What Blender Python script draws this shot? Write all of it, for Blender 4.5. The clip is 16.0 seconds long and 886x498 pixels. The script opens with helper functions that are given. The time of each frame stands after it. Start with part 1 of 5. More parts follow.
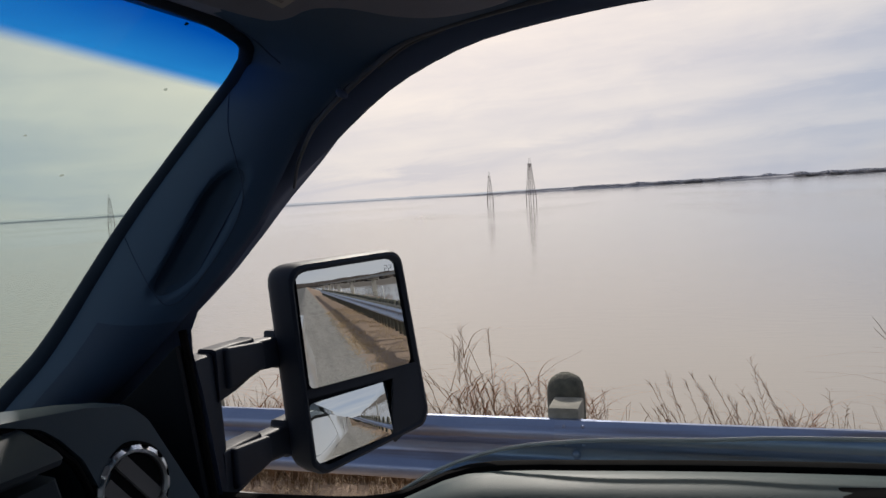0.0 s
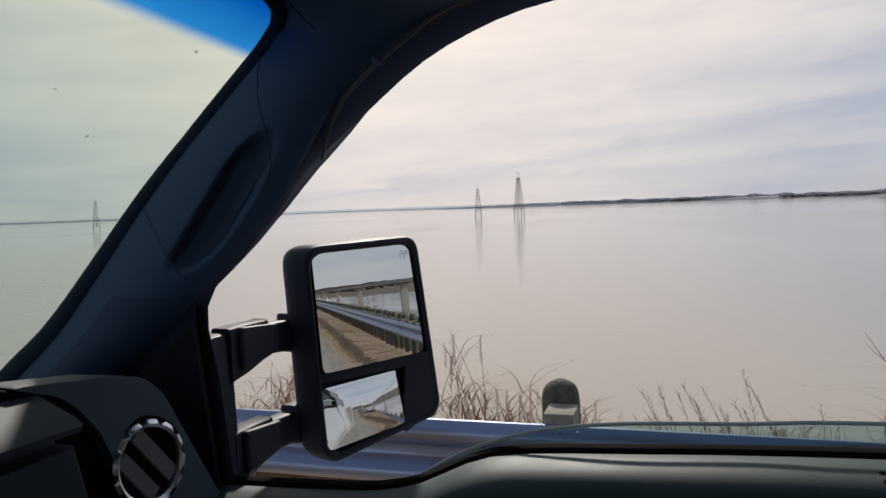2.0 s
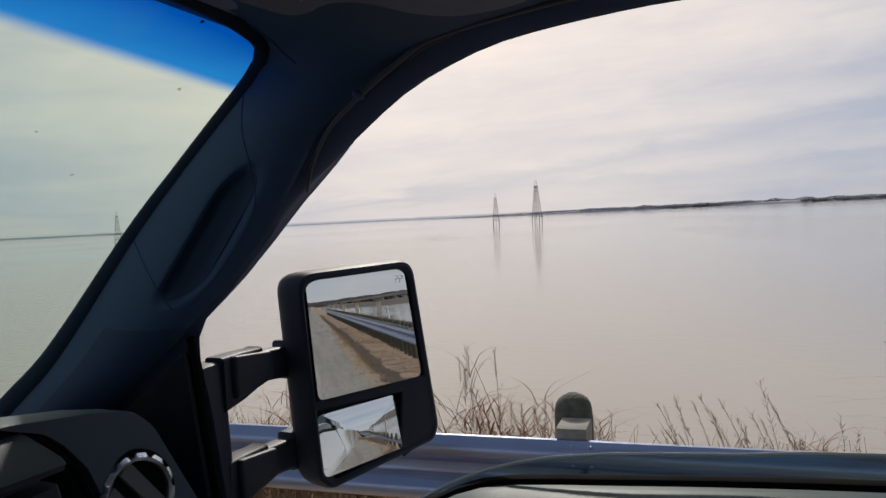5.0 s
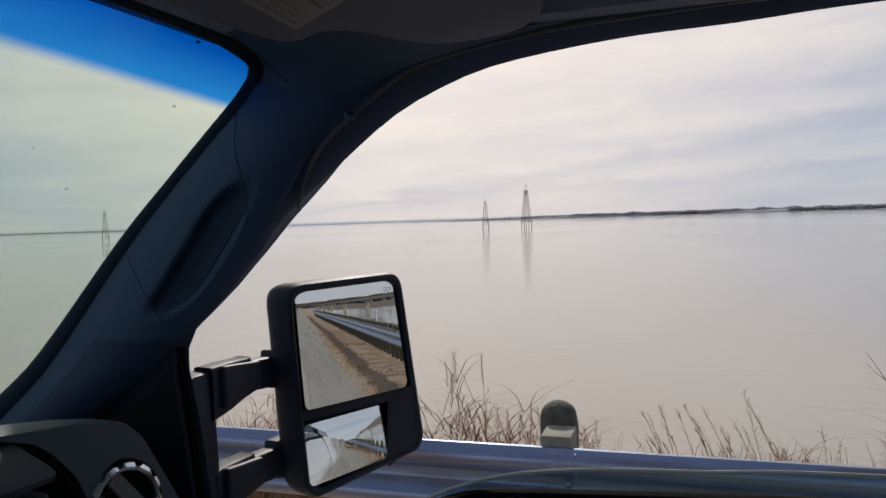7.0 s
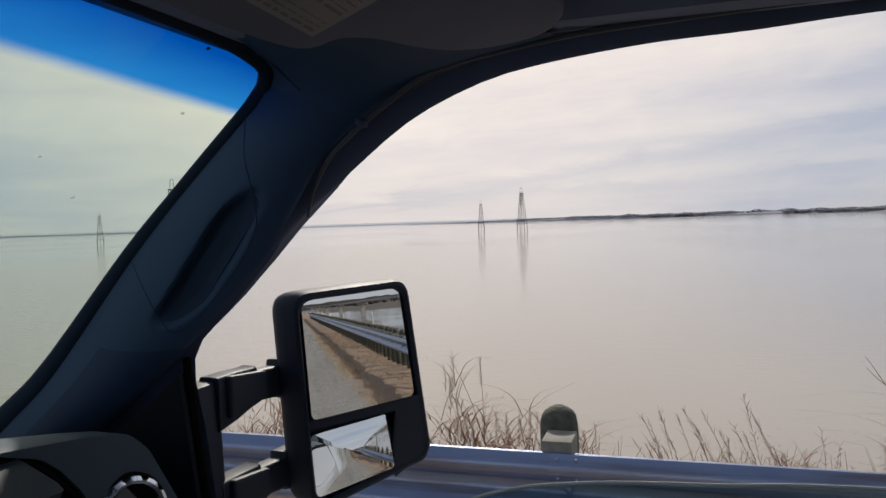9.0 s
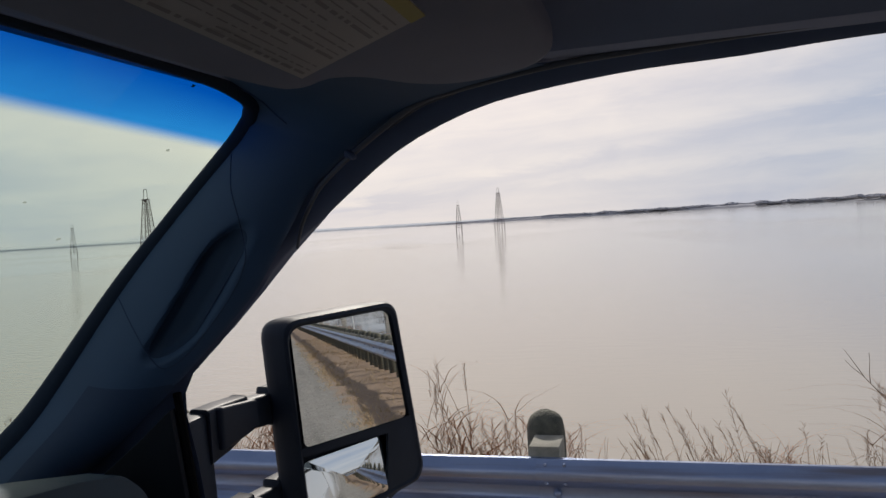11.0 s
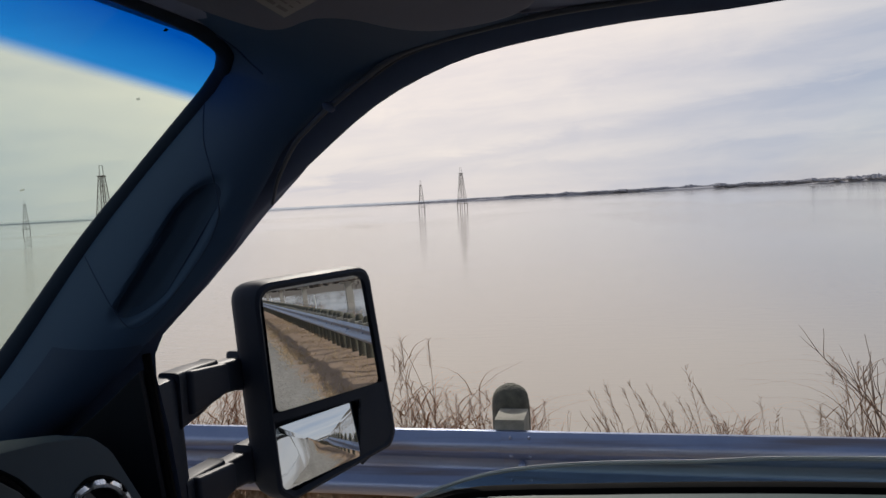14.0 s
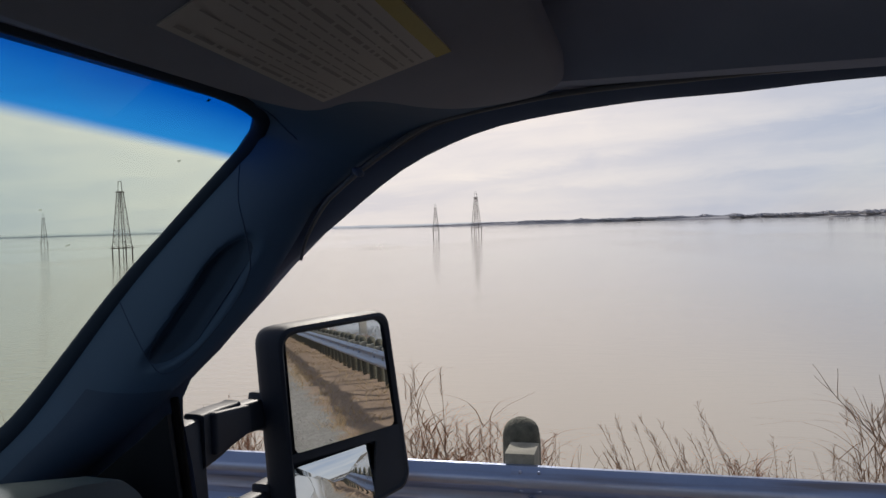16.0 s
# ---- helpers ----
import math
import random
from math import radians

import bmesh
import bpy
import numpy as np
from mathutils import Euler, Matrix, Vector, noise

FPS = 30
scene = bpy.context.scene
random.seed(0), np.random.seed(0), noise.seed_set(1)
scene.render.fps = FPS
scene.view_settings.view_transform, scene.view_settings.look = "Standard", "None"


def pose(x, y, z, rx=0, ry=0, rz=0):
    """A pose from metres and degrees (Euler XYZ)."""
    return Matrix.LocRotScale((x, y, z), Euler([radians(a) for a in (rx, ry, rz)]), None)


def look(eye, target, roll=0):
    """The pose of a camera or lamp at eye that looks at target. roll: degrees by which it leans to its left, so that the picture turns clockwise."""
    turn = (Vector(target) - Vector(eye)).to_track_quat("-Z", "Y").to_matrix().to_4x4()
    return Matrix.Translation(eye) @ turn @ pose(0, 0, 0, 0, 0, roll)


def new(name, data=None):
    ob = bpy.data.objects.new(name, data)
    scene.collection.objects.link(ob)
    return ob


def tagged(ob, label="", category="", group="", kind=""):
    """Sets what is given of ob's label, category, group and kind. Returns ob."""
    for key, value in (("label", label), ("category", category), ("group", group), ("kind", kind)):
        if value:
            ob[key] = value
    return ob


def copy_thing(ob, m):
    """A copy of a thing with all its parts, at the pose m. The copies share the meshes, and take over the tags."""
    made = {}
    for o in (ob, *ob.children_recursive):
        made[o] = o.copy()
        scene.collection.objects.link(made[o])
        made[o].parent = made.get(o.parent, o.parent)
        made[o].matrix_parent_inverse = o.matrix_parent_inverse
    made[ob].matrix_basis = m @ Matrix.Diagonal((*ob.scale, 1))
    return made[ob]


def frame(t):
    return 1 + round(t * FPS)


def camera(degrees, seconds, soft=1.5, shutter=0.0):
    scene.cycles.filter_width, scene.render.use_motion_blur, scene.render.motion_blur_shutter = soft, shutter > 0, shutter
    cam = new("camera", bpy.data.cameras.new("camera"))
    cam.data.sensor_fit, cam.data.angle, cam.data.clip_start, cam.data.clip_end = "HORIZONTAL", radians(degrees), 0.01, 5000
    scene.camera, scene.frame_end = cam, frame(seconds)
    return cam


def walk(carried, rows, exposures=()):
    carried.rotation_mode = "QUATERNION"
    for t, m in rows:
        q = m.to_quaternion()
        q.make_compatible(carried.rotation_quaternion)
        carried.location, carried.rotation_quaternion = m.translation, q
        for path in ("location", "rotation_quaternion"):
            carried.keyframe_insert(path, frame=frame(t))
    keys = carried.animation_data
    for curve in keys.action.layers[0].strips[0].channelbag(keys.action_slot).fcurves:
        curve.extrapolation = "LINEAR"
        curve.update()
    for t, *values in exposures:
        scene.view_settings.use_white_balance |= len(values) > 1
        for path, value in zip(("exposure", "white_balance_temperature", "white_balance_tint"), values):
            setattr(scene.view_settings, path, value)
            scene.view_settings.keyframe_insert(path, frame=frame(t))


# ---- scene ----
cam = camera(60.0, 16.0)

PATH = [
    (0, (0.051, 0.276, 1.701), (-0.595, 2.163, 1.563), -3.5),
    (0.5, (0.043, 0.263, 1.706), (-0.59, 2.157, 1.6), -3.1),
    (1, (0.046, 0.276, 1.702), (-0.594, 2.168, 1.599), -2.6),
    (1.5, (0.026, 0.279, 1.677), (-0.604, 2.174, 1.569), -2.5),
    (2, (-0.003, 0.275, 1.66), (-0.616, 2.175, 1.552), -2.1),
    (2.5, (0.002, 0.268, 1.661), (-0.625, 2.164, 1.55), -2.2),
    (3, (0.026, 0.281, 1.698), (-0.632, 2.166, 1.583), -2.2),
    (3.5, (0.018, 0.287, 1.687), (-0.645, 2.171, 1.575), -3.3),
    (4, (0.037, 0.301, 1.683), (-0.633, 2.182, 1.583), -3.5),
    (6.5, (0.027, 0.268, 1.69), (-0.608, 2.163, 1.612), -1.8),
    (7, (0.042, 0.273, 1.701), (-0.589, 2.169, 1.625), -1.9),
    (7.5, (0.027, 0.277, 1.691), (-0.599, 2.176, 1.632), -1.5),
    (8, (0.023, 0.278, 1.684), (-0.608, 2.175, 1.627), -1.6),
    (8.5, (0.037, 0.288, 1.705), (-0.604, 2.181, 1.632), -1.8),
    (9, (0.019, 0.281, 1.709), (-0.601, 2.181, 1.639), -1.9),
    (11.5, (-0.003, 0.28, 1.743), (-0.566, 2.198, 1.675), -3.7),
    (12, (-0.013, 0.26, 1.729), (-0.575, 2.179, 1.671), -3.6),
    (12.5, (-0.013, 0.289, 1.701), (-0.558, 2.212, 1.615), -3.0),
    (13, (-0.007, 0.313, 1.687), (-0.502, 2.248, 1.579), -2.9),
    (13.5, (0.005, 0.325, 1.69), (-0.5, 2.256, 1.563), -3.0),
    (14, (-0.018, 0.287, 1.715), (-0.492, 2.226, 1.589), -3.1),
    (14.5, (-0.005, 0.309, 1.709), (-0.501, 2.242, 1.583), -3.0),
    (15, (-0.019, 0.279, 1.739), (-0.498, 2.215, 1.586), -3.3),
    (15.5, (-0.019, 0.265, 1.73), (-0.515, 2.198, 1.595), -2.2),
    (16, (-0.016, 0.251, 1.758), (-0.522, 2.185, 1.694), -1.7),
]
walk(cam, [(t, look(eye, target, roll)) for t, eye, target, roll in PATH], [(0.0, 0.03), (1.5, 0.02), (2.5, -0.05), (4.0, -0.04), (6.5, 0.0), (9.0, 0.02), (11.5, 0.09), (12.5, 0.08), (14.0, 0.03), (15.0, 0.09), (16.0, 0.11)])

# ---- world, sun ----
SUN_DIR = Vector((-0.27, 0.81, 0.57)).normalized()
sun_data = bpy.data.lights.new("sun", "SUN")
sun_data.energy, sun_data.angle, sun_data.color = 3.4, radians(2.5), (1.0, 0.93, 0.84)
sun = new("sun", sun_data)
sun.matrix_world = look((0, 0, 60), Vector((0, 0, 60)) - SUN_DIR)

world = bpy.data.worlds.new("hazy_sky")
scene.world = world
world.use_nodes = True


def sky_nodes():
    """Thin high cloud over a hazy blue sky, brightest round the veiled sun."""
    nt = world.node_tree
    N, L = nt.nodes, nt.links
    N.clear()
    out, bg = N.new("ShaderNodeOutputWorld"), N.new("ShaderNodeBackground")
    sky = N.new("ShaderNodeTexSky")
    sky.sky_type, sky.sun_disc = "NISHITA", False
    sky.sun_elevation = math.asin(SUN_DIR.z)
    sky.sun_rotation = math.atan2(SUN_DIR.x, SUN_DIR.y)
    co = N.new("ShaderNodeTexCoord")

    def calc(op, a, b=0.0, c=0.0):
        n = N.new("ShaderNodeMath")
        n.operation = op
        for i, v in enumerate((a, b, c)):
            if isinstance(v, (int, float)):
                n.inputs[i].default_value = v
            else:
                L.new(v, n.inputs[i])
        return n.outputs[0]

    def cloud(u, v, scale, detail, rough, warp=0.0):
        j, n = N.new("ShaderNodeCombineXYZ"), N.new("ShaderNodeTexNoise")
        L.new(u, j.inputs[0])
        L.new(v, j.inputs[1])
        n.inputs["Scale"].default_value, n.inputs["Detail"].default_value = scale, detail
        n.inputs["Roughness"].default_value, n.inputs["Distortion"].default_value = rough, warp
        L.new(j.outputs[0], n.inputs["Vector"])
        return n.outputs["Fac"]

    # clouds lie in long flat streaks that climb slightly with the azimuth
    sep = N.new("ShaderNodeSeparateXYZ")
    L.new(co.outputs["Generated"], sep.inputs[0])
    az = calc("ARCTAN2", sep.outputs[0], sep.outputs[1])
    el = calc("ARCSINE", sep.outputs[2])
    lean = calc("MULTIPLY_ADD", az, -0.035, el)
    soft = cloud(calc("MULTIPLY_ADD", az, 1.7, 4.3), calc("MULTIPLY", lean, 15.0), 1.0, 6, 0.52, 0.25)
    fine = cloud(calc("MULTIPLY", az, 6.0), calc("MULTIPLY", lean, 38.0), 1.0, 8, 0.6, 0.6)
    mass = calc("MULTIPLY_ADD", calc("SUBTRACT", fine, 0.5), 0.42, soft)
    # soft broken tufts between the streaks
    tuft = cloud(calc("MULTIPLY", az, 11.0), calc("MULTIPLY", lean, 26.0), 1.0, 7, 0.58, 0.9)
    mass = calc("MULTIPLY_ADD", calc("SUBTRACT", tuft, 0.5), 0.30, mass)
    # two long grey-blue streaks low over the lake
    for at, slope, width, amount in ((0.078, 0.132, 0.010, 0.20), (0.128, 0.115, 0.016, 0.10), (0.040, 0.03, 0.008, 0.11)):
        off = calc("SUBTRACT", calc("MULTIPLY_ADD", az, -slope, el), at)
        off = calc("MULTIPLY_ADD", calc("SUBTRACT", fine, 0.5), 0.055, off)
        off = calc("DIVIDE", off, width)
        bell = calc("POWER", 2.718, calc("MULTIPLY", calc("MULTIPLY", off, off), -1.0))
        mass = calc("SUBTRACT", mass, calc("MULTIPLY", bell, calc("MULTIPLY", soft, 2.0 * amount)))
    ramp = N.new("ShaderNodeValToRGB")
    e = ramp.color_ramp.elements
    e[0].position, e[0].color = 0.25, (0.395, 0.444, 0.560, 1)
    e[1].position, e[1].color = 0.66, (0.582, 0.588, 0.632, 1)
    L.new(mass, ramp.inputs[0])
    # the veil lit by the sun behind it
    dot = N.new("ShaderNodeVectorMath")
    dot.operation = "DOT_PRODUCT"
    dot.inputs[1].default_value = SUN_DIR
    L.new(co.outputs["Generated"], dot.inputs[0])
    glow = N.new("ShaderNodeMapRange")
    glow.interpolation_type = "SMOOTHSTEP"
    glow.inputs[1].default_value, glow.inputs[2].default_value = 0.72, 1.0
    L.new(dot.outputs["Value"], glow.inputs[0])
    warm = N.new("ShaderNodeMixRGB")
    warm.blend_type = "ADD"
    warm.inputs[2].default_value = (0.53, 0.372, 0.208, 1)
    L.new(glow.outputs[0], warm.inputs[0])
    L.new(ramp.outputs[0], warm.inputs[1])
    # a share of clear sky shows through
    clear = N.new("ShaderNodeVectorMath")
    clear.operation = "SCALE"
    clear.inputs["Scale"].default_value = 0.085
    L.new(sky.outputs[0], clear.inputs[0])
    mix = N.new("ShaderNodeMixRGB")
    cover = N.new("ShaderNodeMapRange")
    cover.inputs[1].default_value, cover.inputs[2].default_value = 0.56, 0.75
    cover.inputs[3].default_value, cover.inputs[4].default_value = 0.10, 0.95
    L.new(dot.outputs["Value"], cover.inputs[0])
    # haze whitens the sky all round towards the horizon
    haze = N.new("ShaderNodeMapRange")
    haze.inputs[1].default_value, haze.inputs[2].default_value = 0.95, 0.10
    haze.inputs[3].default_value, haze.inputs[4].default_value = 0.08, 0.85
    L.new(el, haze.inputs[0])
    L.new(calc("MAXIMUM", cover.outputs[0], haze.outputs[0]), mix.inputs[0])
    L.new(clear.outputs[0], mix.inputs[1])
    L.new(warm.outputs[0], mix.inputs[2])
    L.new(mix.outputs[0], bg.inputs["Color"])
    bg.inputs["Strength"].default_value = 0.985
    L.new(bg.outputs[0], out.inputs["Surface"])


sky_nodes()


# ---- materials ----
def surf(name, a, b, rough=0.6, metal=0.0, scale=20.0, fine=300.0, bump=0.05, dist=0.002, coat=0.0, spec=0.5):
    """A surface that varies between two colours at two scales, with fine relief."""
    m = bpy.data.materials.new(name)
    m.use_nodes = True
    N, L = m.node_tree.nodes, m.node_tree.links
    p = N["Principled BSDF"]
    co = N.new("ShaderNodeTexCoord")
    n1, n2 = N.new("ShaderNodeTexNoise"), N.new("ShaderNodeTexNoise")
    n1.inputs["Scale"].default_value, n1.inputs["Detail"].default_value = scale, 5
    n2.inputs["Scale"].default_value, n2.inputs["Detail"].default_value = fine, 3
    L.new(co.outputs["Object"], n1.inputs["Vector"])
    L.new(co.outputs["Object"], n2.inputs["Vector"])
    mixf = N.new("ShaderNodeMath")
    mixf.operation = "MULTIPLY_ADD"
    mixf.inputs[1].default_value = 0.35
    L.new(n2.outputs["Fac"], mixf.inputs[0])
    sc = N.new("ShaderNodeMath")
    sc.operation = "MULTIPLY_ADD"
    sc.inputs[1].default_value, sc.inputs[2].default_value = 1.3, -0.33
    L.new(n1.outputs["Fac"], sc.inputs[0])
    L.new(sc.outputs[0], mixf.inputs[2])
    mix = N.new("ShaderNodeMixRGB")
    mix.inputs[1].default_value, mix.inputs[2].default_value = (*a, 1), (*b, 1)
    L.new(mixf.outputs[0], mix.inputs[0])
    L.new(mix.outputs[0], p.inputs["Base Color"])
    rr = N.new("ShaderNodeMapRange")
    rr.inputs[3].default_value, rr.inputs[4].default_value = max(0.02, rough - 0.08), min(1, rough + 0.1)
    L.new(n1.outputs["Fac"], rr.inputs[0])
    L.new(rr.outputs[0], p.inputs["Roughness"])
    p.inputs["Metallic"].default_value = metal
    p.inputs["Coat Weight"].default_value = coat
    p.inputs["Specular IOR Level"].default_value = spec
    if bump:
        bp = N.new("ShaderNodeBump")
        bp.inputs["Strength"].default_value, bp.inputs["Distance"].default_value = bump, dist
        L.new(n2.outputs["Fac"], bp.inputs["Height"])
        L.new(bp.outputs[0], p.inputs["Normal"])
    return m


def pane(name, tint, band=None, gloss=0.04):
    """Thin tinted glass; band: (z low, z high, colour) of a sun strip that fades downwards."""
    m = bpy.data.materials.new(name)
    m.use_nodes = True
    N, L = m.node_tree.nodes, m.node_tree.links
    N.remove(N["Principled BSDF"])
    out = N["Material Output"]
    tr, gl, mx = N.new("ShaderNodeBsdfTransparent"), N.new("ShaderNodeBsdfGlossy"), N.new("ShaderNodeMixShader")
    tr.inputs[0].default_value = (*tint, 1)
    gl.inputs["Roughness"].default_value = 0.02
    fr = N.new("ShaderNodeFresnel")
    fr.inputs["IOR"].default_value = 1.0 + gloss * 10
    L.new(fr.outputs[0], mx.inputs[0])
    L.new(tr.outputs[0], mx.inputs[1])
    L.new(gl.outputs[0], mx.inputs[2])
    L.new(mx.outputs[0], out.inputs["Surface"])
    co = N.new("ShaderNodeTexCoord")
    if band:
        mr = N.new("ShaderNodeMapRange")
        mr.interpolation_type = "SMOOTHSTEP"
        mr.inputs[1].default_value, mr.inputs[2].default_value = band[0], band[1]
        lev = N.new("ShaderNodeVectorMath")
        lev.operation = "DOT_PRODUCT"
        lev.inputs[1].default_value = (0.0, 0.03, 1.0)
        L.new(co.outputs["Object"], lev.inputs[0])
        L.new(lev.outputs["Value"], mr.inputs[0])
        deep = N.new("ShaderNodeMapRange")
        deep.inputs[1].default_value, deep.inputs[2].default_value = band[0], band[1] + 0.035
        L.new(lev.outputs["Value"], deep.inputs[0])
        blue = N.new("ShaderNodeMixRGB")
        blue.inputs[1].default_value, blue.inputs[2].default_value = (*band[2], 1), (*band[3], 1)
        L.new(deep.outputs[0], blue.inputs[0])
        cm = N.new("ShaderNodeMixRGB")
        cm.inputs[1].default_value = (*tint, 1)
        L.new(mr.outputs[0], cm.inputs[0])
        L.new(blue.outputs[0], cm.inputs[2])
        L.new(cm.outputs[0], tr.inputs[0])
    return m


def water_material():
    m = bpy.data.materials.new("murky_water")
    m.use_nodes = True
    N, L = m.node_tree.nodes, m.node_tree.links
    p = N["Principled BSDF"]
    p.inputs["Roughness"].default_value = 0.045
    p.inputs["IOR"].default_value = 1.33
    co = N.new("ShaderNodeTexCoord")
    big = N.new("ShaderNodeTexNoise")
    big.inputs["Scale"].default_value, big.inputs["Detail"].default_value = 0.02, 4
    mp0 = N.new("ShaderNodeMapping")
    mp0.inputs["Scale"].default_value = (1, 0.35, 1)
    L.new(co.outputs["Object"], mp0.inputs[0])
    L.new(mp0.outputs[0], big.inputs["Vector"])
    mix = N.new("ShaderNodeMixRGB")
    mix.inputs[1].default_value, mix.inputs[2].default_value = (0.318, 0.293, 0.257, 1), (0.393, 0.361, 0.316, 1)
    L.new(big.outputs["Fac"], mix.inputs[0])
    L.new(mix.outputs[0], p.inputs["Base Color"])
    mp = N.new("ShaderNodeMapping")
    mp.inputs["Scale"].default_value = (0.8, 2.4, 1)
    mp.inputs["Rotation"].default_value = (0, 0, radians(8))
    L.new(co.outputs["Object"], mp.inputs[0])
    rip = N.new("ShaderNodeTexNoise")
    rip.inputs["Scale"].default_value, rip.inputs["Detail"].default_value = 1.4, 4
    L.new(mp.outputs[0], rip.inputs["Vector"])
    # ripples come in patches
    amt = N.new("ShaderNodeMapRange")
    amt.inputs[1].default_value, amt.inputs[2].default_value = 0.45, 0.64
    amt.inputs[3].default_value, amt.inputs[4].default_value = 0.12, 1.0
    L.new(big.outputs["Fac"], amt.inputs[0])
    # fine wind lines across the swell
    mp2 = N.new("ShaderNodeMapping")
    mp2.inputs["Scale"].default_value = (0.9, 6.5, 1)
    mp2.inputs["Rotation"].default_value = (0, 0, radians(-5))
    L.new(co.outputs["Object"], mp2.inputs[0])
    line = N.new("ShaderNodeTexNoise")
    line.inputs["Scale"].default_value, line.inputs["Detail"].default_value = 1.5, 3
    L.new(mp2.outputs[0], line.inputs["Vector"])
    both = N.new("ShaderNodeMath")
    both.operation = "MULTIPLY_ADD"
    both.inputs[1].default_value = 0.55
    L.new(line.outputs["Fac"], both.inputs[0])
    L.new(rip.outputs["Fac"], both.inputs[2])
    # a small patch of wind chop that glitters under the sun
    sep = N.new("ShaderNodeSeparateXYZ")
    L.new(co.outputs["Object"], sep.inputs[0])

    def calc(op, a, b):
        n = N.new("ShaderNodeMath")
        n.operation = op
        for i, v in enumerate((a, b)):
            if isinstance(v, (int, float)):
                n.inputs[i].default_value = v
            else:
                L.new(v, n.inputs[i])
        return n.outputs[0]

    dx = calc("MULTIPLY", calc("ADD", calc("MULTIPLY", sep.outputs[1], 0.351), sep.outputs[0]), 0.17)
    dy = calc("MULTIPLY", calc("SUBTRACT", sep.outputs[1], 150.0), 0.030)
    near = calc("ADD", calc("MULTIPLY", dx, dx), calc("MULTIPLY", dy, dy))
    chop = N.new("ShaderNodeMapRange")
    chop.inputs[1].default_value, chop.inputs[2].default_value = 1.0, 0.3
    chop.inputs[3].default_value, chop.inputs[4].default_value = 0.0, 15.0
    L.new(near, chop.inputs[0])
    wave = N.new("ShaderNodeTexNoise")
    wave.inputs["Scale"].default_value, wave.inputs["Detail"].default_value = 1.1, 2
    L.new(co.outputs["Object"], wave.inputs["Vector"])
    gust, gmap = N.new("ShaderNodeTexNoise"), N.new("ShaderNodeMapping")
    gmap.inputs["Scale"].default_value = (1.0, 0.05, 1.0)
    L.new(co.outputs["Object"], gmap.inputs[0])
    L.new(gmap.outputs[0], gust.inputs["Vector"])
    gust.inputs["Scale"].default_value, gust.inputs["Detail"].default_value = 2.2, 2
    gate = N.new("ShaderNodeMapRange")
    gate.inputs[1].default_value, gate.inputs[2].default_value = 0.46, 0.58
    L.new(gust.outputs["Fac"], gate.inputs[0])
    tall = calc("ADD", both.outputs[0], calc("MULTIPLY", wave.outputs["Fac"], calc("MULTIPLY", chop.outputs[0], gate.outputs[0])))
    bp = N.new("ShaderNodeBump")
    bp.inputs["Distance"].default_value = 0.052
    L.new(amt.outputs[0], bp.inputs["Strength"])
    L.new(tall, bp.inputs["Height"])
    L.new(bp.outputs[0], p.inputs["Normal"])
    return m


M_WATER = water_material()
M_TRIM = surf("grey_blue_trim_plastic", (0.036, 0.073, 0.150), (0.049, 0.093, 0.178), 0.62, scale=9, fine=900, bump=0.12, dist=0.0006, spec=0.3)
M_FRAME = surf("black_door_frame", (0.068, 0.094, 0.178), (0.092, 0.122, 0.214), 0.6, scale=14, fine=900, bump=0.08, dist=0.0005, spec=0.25)
M_RUBBER = surf("black_rubber", (0.005, 0.005, 0.006), (0.008, 0.008, 0.009), 0.9, scale=30, fine=600, bump=0.05, spec=0.06)
M_LINER = surf("dark_headliner_cloth", (0.21, 0.24, 0.36), (0.25, 0.285, 0.41), 0.95, scale=12, fine=1300, bump=0.3, dist=0.0008, spec=0.1)
M_VISOR = surf("visor_cloth", (0.200, 0.212, 0.285), (0.235, 0.247, 0.325), 0.95, scale=12, fine=1300, bump=0.3, dist=0.0008, spec=0.1)
M_DASH = surf("dash_vinyl", (0.036, 0.058, 0.080), (0.054, 0.080, 0.107), 0.6, scale=10, fine=700, bump=0.35, dist=0.0008, spec=0.35)
M_DASHDARK = surf("dash_dark_plastic", (0.018, 0.025, 0.038), (0.030, 0.038, 0.054), 0.5, scale=10, fine=700, bump=0.15, dist=0.0005, spec=0.3)
M_DOORPAD = surf("door_pad_vinyl", (0.028, 0.054, 0.060), (0.042, 0.073, 0.080), 0.52, scale=8, fine=620, bump=0.3, dist=0.0009, spec=0.32)
M_SLAT = surf("warm_grey_vent_plastic", (0.095, 0.092, 0.095), (0.13, 0.125, 0.125), 0.5, scale=14, fine=700, bump=0.1, dist=0.0005, spec=0.3)
M_CHROME = surf("chrome", (0.8, 0.8, 0.82), (0.9, 0.9, 0.9), 0.28, 1.0, scale=20, bump=0)
M_MIRPLASTIC = surf("black_textured_plastic", (0.013, 0.018, 0.030), (0.022, 0.028, 0.042), 0.55, scale=18, fine=1500, bump=0.2, dist=0.0004, spec=0.16)
M_MIRROR = bpy.data.materials.new("mirror_silver")
M_MIRROR.use_nodes = True
M_MIRROR.node_tree.nodes["Principled BSDF"].inputs["Base Color"].default_value = (0.74, 0.77, 0.78, 1)
M_MIRROR.node_tree.nodes["Principled BSDF"].inputs["Metallic"].default_value = 1.0
M_MIRROR.node_tree.nodes["Principled BSDF"].inputs["Roughness"].default_value = 0.0
M_PAINT = surf("silver_white_paint", (0.37, 0.375, 0.38), (0.43, 0.435, 0.44), 0.3, 0.25, scale=3, fine=50, bump=0, coat=0.6)
